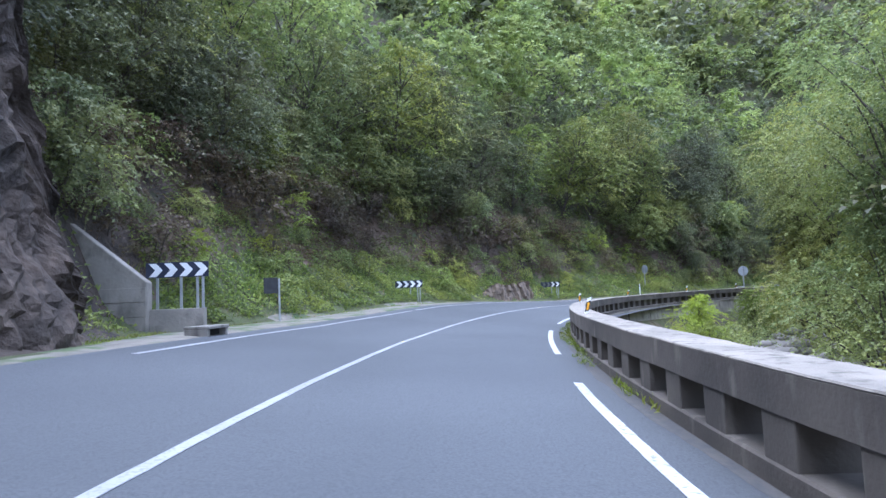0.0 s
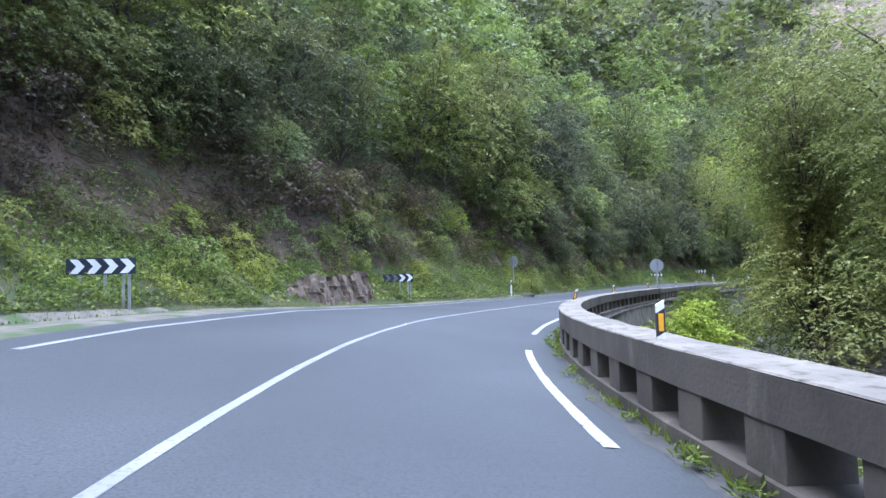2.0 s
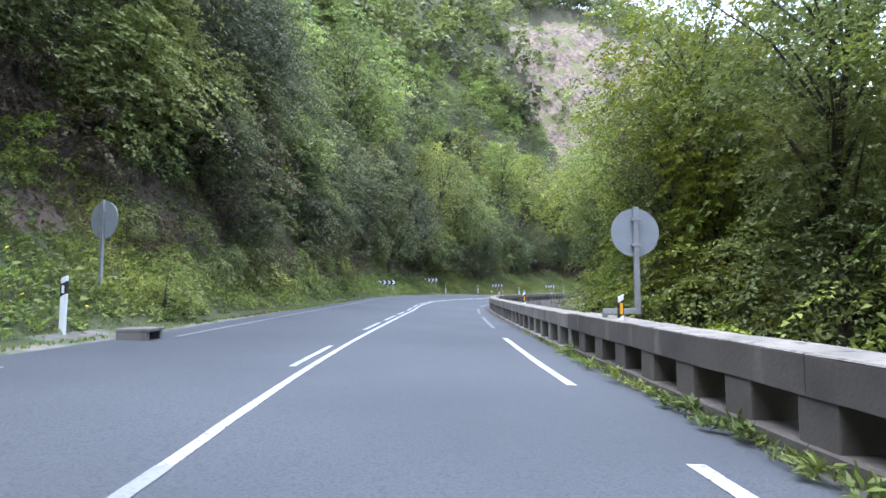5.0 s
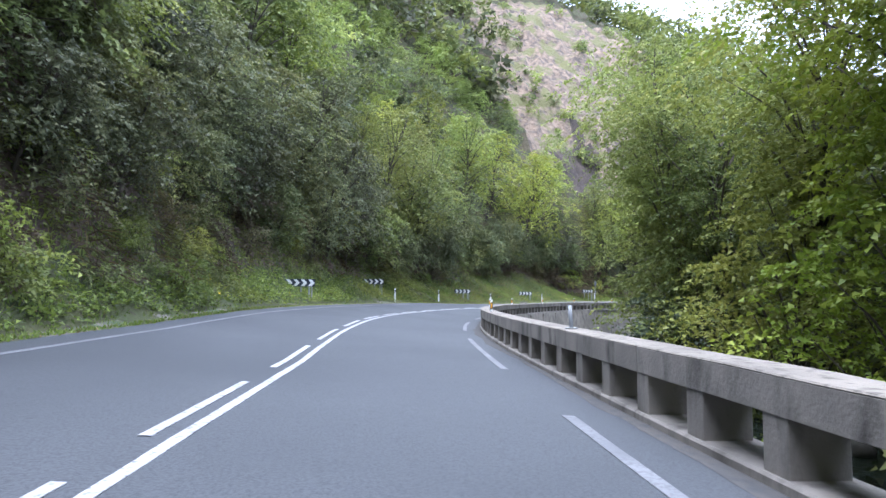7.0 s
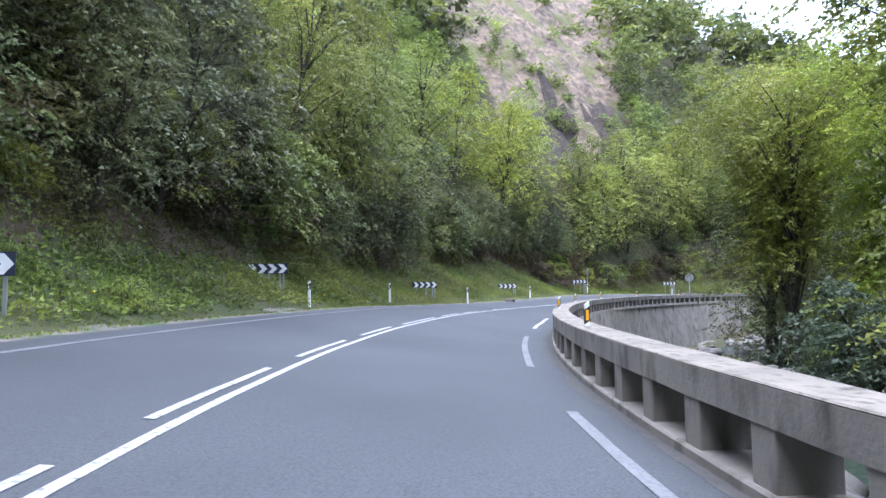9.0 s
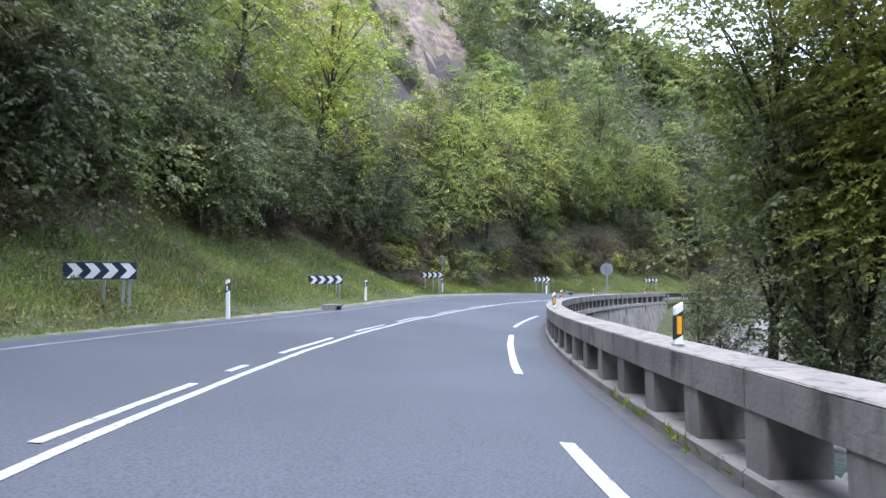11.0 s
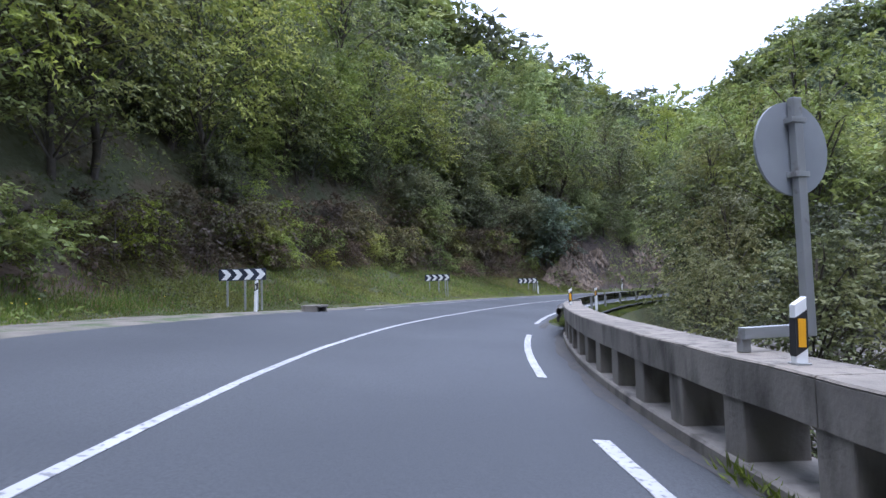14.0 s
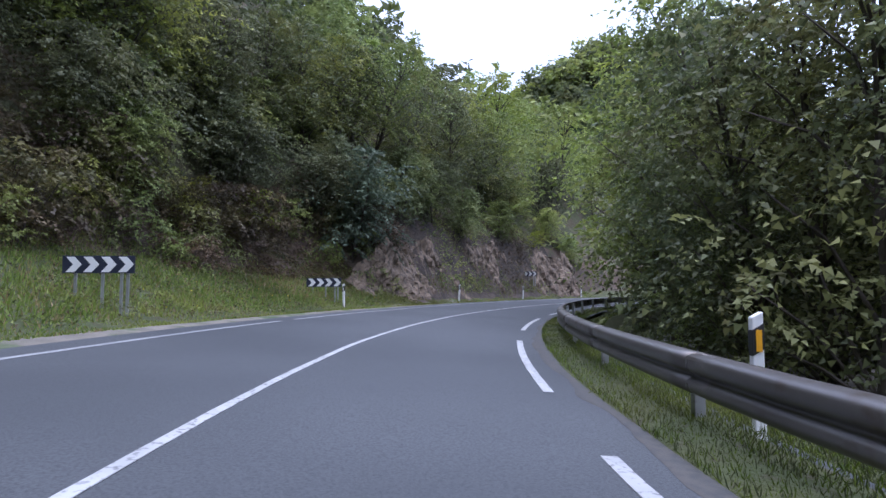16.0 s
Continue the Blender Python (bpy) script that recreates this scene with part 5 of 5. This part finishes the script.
big = np.repeat(np.append(RNG.uniform(0.25, 0.6, m - 30), RNG.uniform(0.35, 0.95, 30)), per)
x, y = road_xy(s + 0.05 * RNG.normal(size=m * per), front(s) + np.repeat(RNG.uniform(0.06, 0.3, m), per) + 0.03 * RNG.normal(size=m * per))
C = np.stack([x, y, 0.14 * big * RNG.uniform(0, 1, m * per) - 0.01], -1)
A = RNG.normal(size=C.shape) * np.array([0.8, 0.8, 0.3]) + np.array([0, 0, 0.55])
tagged(new("kerb_weeds", leaf_mesh("kerb_weeds", C, A, np.array([0, 0, 1.0]) + 0.4 * RNG.normal(size=C.shape), 0.19 * big * RNG.uniform(0.6, 1.2, len(C)), 0.045 * big, [LEAF_B, GRASS], RNG.integers(0, 2, len(C)))), "leafy green weed clumps along the old parapet", "weeds", kind="stuff")
n = 90000
s = np.where(RNG.uniform(0, 1, n) < 0.6, RNG.uniform(168.9, 200, n), RNG.uniform(168.9, 238, n))
o = front(s) + 0.6 - 1.9 * RNG.uniform(0, 1, n)
o = np.where(s < 170, np.maximum(o, front(s) + 0.1) * 0 + front(s) + 0.25 * RNG.uniform(0, 1, n), o)
x, y = road_xy(s, o)
z = np.where(o < -4.85, right_height(s, o), 0.0)
C = np.stack([x, y, z], -1)
A = np.array([0, 0, 1.0]) + 0.45 * RNG.normal(size=C.shape)
tagged(new("edge_grass", leaf_mesh("edge_grass", C, A, RNG.normal(size=C.shape), 0.085 * RNG.uniform(0.5, 1.4, n), 0.011, [GRASS, LEAF_C], (RNG.uniform(size=n) < 0.6).astype(int), True)), "short green grass under the guardrail", "grass", kind="stuff")
# leaf cover on the bank
n = 170000
s = RNG.uniform(18, 232, n)
foot, gw = np.interp(s, BANK_S, FOOT_O), np.interp(s, BANK_S, GRASS_W)
top = foot + gw + np.interp(s, BANK_S, FACE_H) / np.interp(s, BANK_S, FACE_G) + 8.0
o = foot + 0.5 + (top - foot - 0.5) * RNG.uniform(0, 1, n)
x, y = road_xy(s, o)
keep = (fbm(x, y, 1.8, 51) > -0.1) & ~((s > 128) & (s < 152) & (o < foot + gw)) & ~((s > 166) & (o < foot + gw))
C = np.stack([x, y, left_height(s, o) + 0.12 * RNG.uniform(0, 1, n)], -1)[keep]
brown = (fbm(x[keep], y[keep], 3.0, 61) > 0.1) & (o[keep] > (foot + gw)[keep])
scatter_stuff("bank_creepers", "ivy, ferns and dead stems covering the cut bank", "undergrowth", C, np.array([0, 0, 0.9]), (0.19, 0.12), [LEAF_A, LEAF_D, LEAF_B], np.array([0, 0, 0.25]), np.where(brown, 1, np.where((o < foot + gw)[keep] & (RNG.uniform(size=keep.sum()) < 0.6), 2, 0)))
# lush herbs on the lower bank
n = 144000
s = np.concatenate([RNG.uniform(24, 72, 70000), RNG.uniform(72, 132, 36000), RNG.uniform(120, 153, 14000), RNG.uniform(167, 204, 24000)])
foot, gw = np.interp(s, BANK_S, FOOT_O), np.interp(s, BANK_S, GRASS_W)
o = foot + 0.15 + (gw + np.where((s > 54) & (s < 69), 3.6, 1.3)) * RNG.uniform(0, 1, n)
x, y = road_xy(s, o)
lump = np.clip(fbm(x, y, 0.9, 95) + 0.35, 0, 1)
keep = (lump > 0.12) & ~((s > 45) & (s < 53.3) & (o < 6.8))
C = np.stack([x, y, left_height(s, o) + 0.55 * lump * RNG.uniform(0.2, 1, n)], -1)[keep]
late = s[keep] > 122
scatter_stuff("bank_herbs", "lush green nettles and herbs on the lower bank", "undergrowth", C[~late], np.array([0, 0, 1.0]), (0.14, 0.08), [LEAF_B, LEAF_A, LEAF_C], np.array([0, 0, 0.2]), RNG.choice(3, (~late).sum(), p=(0.4, 0.4, 0.2)))
scatter_stuff("slope_herbs", "low dark green weeds in the grass slope", "undergrowth", C[late], np.array([0, 0, 1.0]), (0.11, 0.05), [LEAF_A, LEAF_C, LEAF_D], np.array([0, 0, 0.5]), RNG.choice(3, late.sum(), p=(0.4, 0.4, 0.2)))
# dead stems and roots
n = 55000
s = RNG.uniform(26, 206, n)
foot, gw = np.interp(s, BANK_S, FOOT_O), np.interp(s, BANK_S, GRASS_W)
wide = np.interp(s, BANK_S, FACE_H) / np.interp(s, BANK_S, FACE_G)
o = foot + gw + wide * RNG.uniform(-0.1, 1.15, n)
x, y = road_xy(s, o)
keep = fbm(x, y, 2.2, 77) > 0.0
C = np.stack([x, y, left_height(s, o) + 0.35 * RNG.uniform(0, 1, n)], -1)[keep]
th = np.interp(s[keep], LS, LTH)
A = np.stack([np.sin(th), -np.cos(th), np.full(len(th), -0.7)], -1) + 0.5 * RNG.normal(size=C.shape)
tagged(new("dead_stems", leaf_mesh("dead_stems", C, A, RNG.normal(size=C.shape), 0.5 * RNG.uniform(0.5, 1.5, len(C)), 0.03, [LEAF_D, STRAW], (RNG.uniform(size=len(C)) < 0.15).astype(int), True)), "dry brown stems and roots hanging over the cut bank", "undergrowth", kind="stuff")
# yellow flowers
n = 260
s = RNG.uniform(24, 200, n)
foot = np.interp(s, BANK_S, FOOT_O)
o = foot + 0.3 + 2.5 * RNG.uniform(0, 1, n)
x, y = road_xy(s, o)
C = np.stack([x, y, left_height(s, o) + 0.3], -1)
scatter_stuff("yellow_flowers", "small yellow wild flowers in the grass", "flowers", C, np.array([0, 0, 1.0]), (0.07, 0.07), PETAL, np.array([0, 0, 0.2]))

# woods higher up: crowns of large leaf sprays
def woods(name, label, pts, crown, per, leaf, mats, tall):
    L = []
    for x, y, z in pts:
        h, r = tall * RNG.uniform(0.75, 1.25), crown * RNG.uniform(0.8, 1.25)
        for k in range(5):
            a = RNG.uniform(0, 6.28)
            L.append((x + 0.5 * r * math.cos(a), y + 0.5 * r * math.sin(a), z + h * (0.35 + 0.16 * k), r * 0.6))
    arrays = joined(sprays(L, per, 6, leaf, 0.4, 1.1), inner(L, 6, leaf[0] * 1.5))
    kind = RNG.integers(0, len(mats), len(pts))
    idx = np.concatenate([np.repeat(kind, 5 * per * 6), np.repeat(kind, 5 * 6)])
    tagged(new(name, leaf_mesh(name, *arrays, mats, idx, True)), label, "woods", kind="stuff")


n = 1900
s = RNG.uniform(-40, 250, n)
hi = np.array([bank_top(v)[1] for v in s])
o = hi + 20 + 85 * RNG.uniform(0, 1, n) ** 1.1
keep = ~bare(s, o)
s, o = s[keep], o[keep]
x, y = road_xy(s, o)
woods("upper_woods", "green broadleaf woods covering the upper mountain slope", np.stack([x, y, left_height(s, o)], -1), 4.1, 3, (1.15, 0.75), [LEAF_A, LEAF_B, LEAF_C, LEAF_A], 8.0)
n = 260
s, o = RNG.uniform(152, 194, n), RNG.uniform(20, 68, n)
keep = bare(s, o) & (fbm(*road_xy(s, o), 6.0, 87) > -0.05)
s, o = s[keep], o[keep]
x, y = road_xy(s, o)
woods("scree_bushes", "small green bushes scattered on the bare scree", np.stack([x, y, left_height(s, o) - 0.3], -1), 1.2, 4, (0.4, 0.25), [LEAF_A, LEAF_B], 1.8)
n = 1250
x, y = RNG.uniform(60, 330, n), RNG.uniform(-130, 130, n)
s, o = near_line(x, y)
dist = np.hypot(x - road_xy(s, 0)[0], y - road_xy(s, 0)[1])
sunk = near_road(x, y)
far = (sunk < 0.3) | (s > 248) & (dist > 30) | (s > 235) & (o > 60)
keep = far | (o < -18) & (dist < 36)
s, o, x, y, far, sunk = s[keep], o[keep], x[keep], y[keep], far[keep], sunk[keep]
z = np.where(far, far_height(x, y) - 40 * sunk, right_height(s, np.maximum(o, -37)))
woods("opposite_woods", "dark mixed woods on the slope across the river", np.stack([x, y, z], -1), 4.4, 4, (1.2, 0.8), [LEAF_A, LEAF_C, LEAF_C], 10.0)
n = 450
x, y = RNG.uniform(212, 300, n), RNG.uniform(-70, 45, n)
woods("ridge_woods", "dense green woods on the ridge across the valley", np.stack([x, y, far_height(x, y) - 40 * near_road(x, y)], -1), 4.6, 4, (1.5, 1.0), [LEAF_A, LEAF_C], 8.0)
n = 900
x, y = RNG.uniform(330, 680, n), RNG.uniform(-150, 300, n)
z = far_height(x, y)
keep = (z > 12) & (fbm(x, y, 45.0, 91) > -0.25)
woods("distant_woods", "dark woods on the distant mountain", np.stack([x, y, z - 2], -1)[keep], 6.0, 4, (1.9, 1.2), [LEAF_C, LEAF_E], 9.0)



def conifers(name, label, pts):
    """Pointed conifers made of drooping branches in tiers."""
    C, A, L = [], [], []
    for x, y, z in pts:
        h, r = RNG.uniform(10, 15), RNG.uniform(2.0, 2.8)
        for k in range(9):
            f = 0.12 + 0.86 * k / 8
            for a in RNG.uniform(0, 6.28, 7):
                C.append((x, y, z + h * f))
                A.append((math.cos(a), math.sin(a), -0.35 if k < 8 else 1.5))
                L.append(r * (1.12 - f) * RNG.uniform(0.8, 1.2))
    C, A, L = np.array(C), np.array(A), np.array(L)
    tagged(new(name, leaf_mesh(name, C, A, np.array([0, 0, 1.0]) + 0.2 * RNG.normal(size=C.shape), L, L * 0.9, LEAF_C, None, True)), label, "woods", kind="stuff")


n = 1500
x, y = RNG.uniform(150, 330, n), RNG.uniform(-140, 70, n)
keep = (near_road(x, y) < 0.3) & (far_height(x, y) > 38)
x, y = x[keep], y[keep]
conifers("ridge_conifers", "dark pointed conifers along the ridge", np.stack([x, y, far_height(x, y) - 40 * near_road(x, y) - 0.5], -1))

# ---- river ----
s = np.arange(-60, 246, 2.0)
P = np.stack([np.stack([*road_xy(s, o), np.full(len(s), -3.35)], -1) for o in np.linspace(-8.5, -17.5, 8)], 1)
m, nt, b = material("river_water", (0.05, 0.07, 0.06), 0.12)
add_bump(nt, b, 3.0, 0.5, 0.08)
tagged(new("river", grid_mesh("river", P, [m])), "shallow stony mountain river below the road", "water", kind="structure")
bm = bmesh.new()
bmesh.ops.create_icosphere(bm, subdivisions=2, radius=1.0)
stones_v, stones_f = [], []
base_v = np.array([v.co[:] for v in bm.verts])
base_f = np.array([[v.index for v in f.verts] for f in bm.faces])
bm.free()
for i in range(420):
    s, o = RNG.uniform(0, 190), -7.5 - RNG.uniform(0, 10)
    x, y = road_xy(s, o)
    r = RNG.uniform(0.2, 0.75)
    v = base_v * (1 + 0.25 * fbm(base_v[:, 0] * 2 + i, base_v[:, 1] * 2 + base_v[:, 2] * 2, 1.0, i))[:, None] * np.array([r, r * RNG.uniform(0.6, 1), r * 0.6])
    z = max(ground_z(s, o), -3.4) if o < -4.7 else 0
    stones_f.append(base_f + len(base_v) * i)
    stones_v.append(v + np.array([float(x), float(y), z + 0.1]))
tagged(new("river_stones", mesh_from("river_stones", np.concatenate(stones_v), np.concatenate(stones_f).tolist(), [STONE])), "pale grey boulders scattered in the river bed", "stones", kind="stuff")
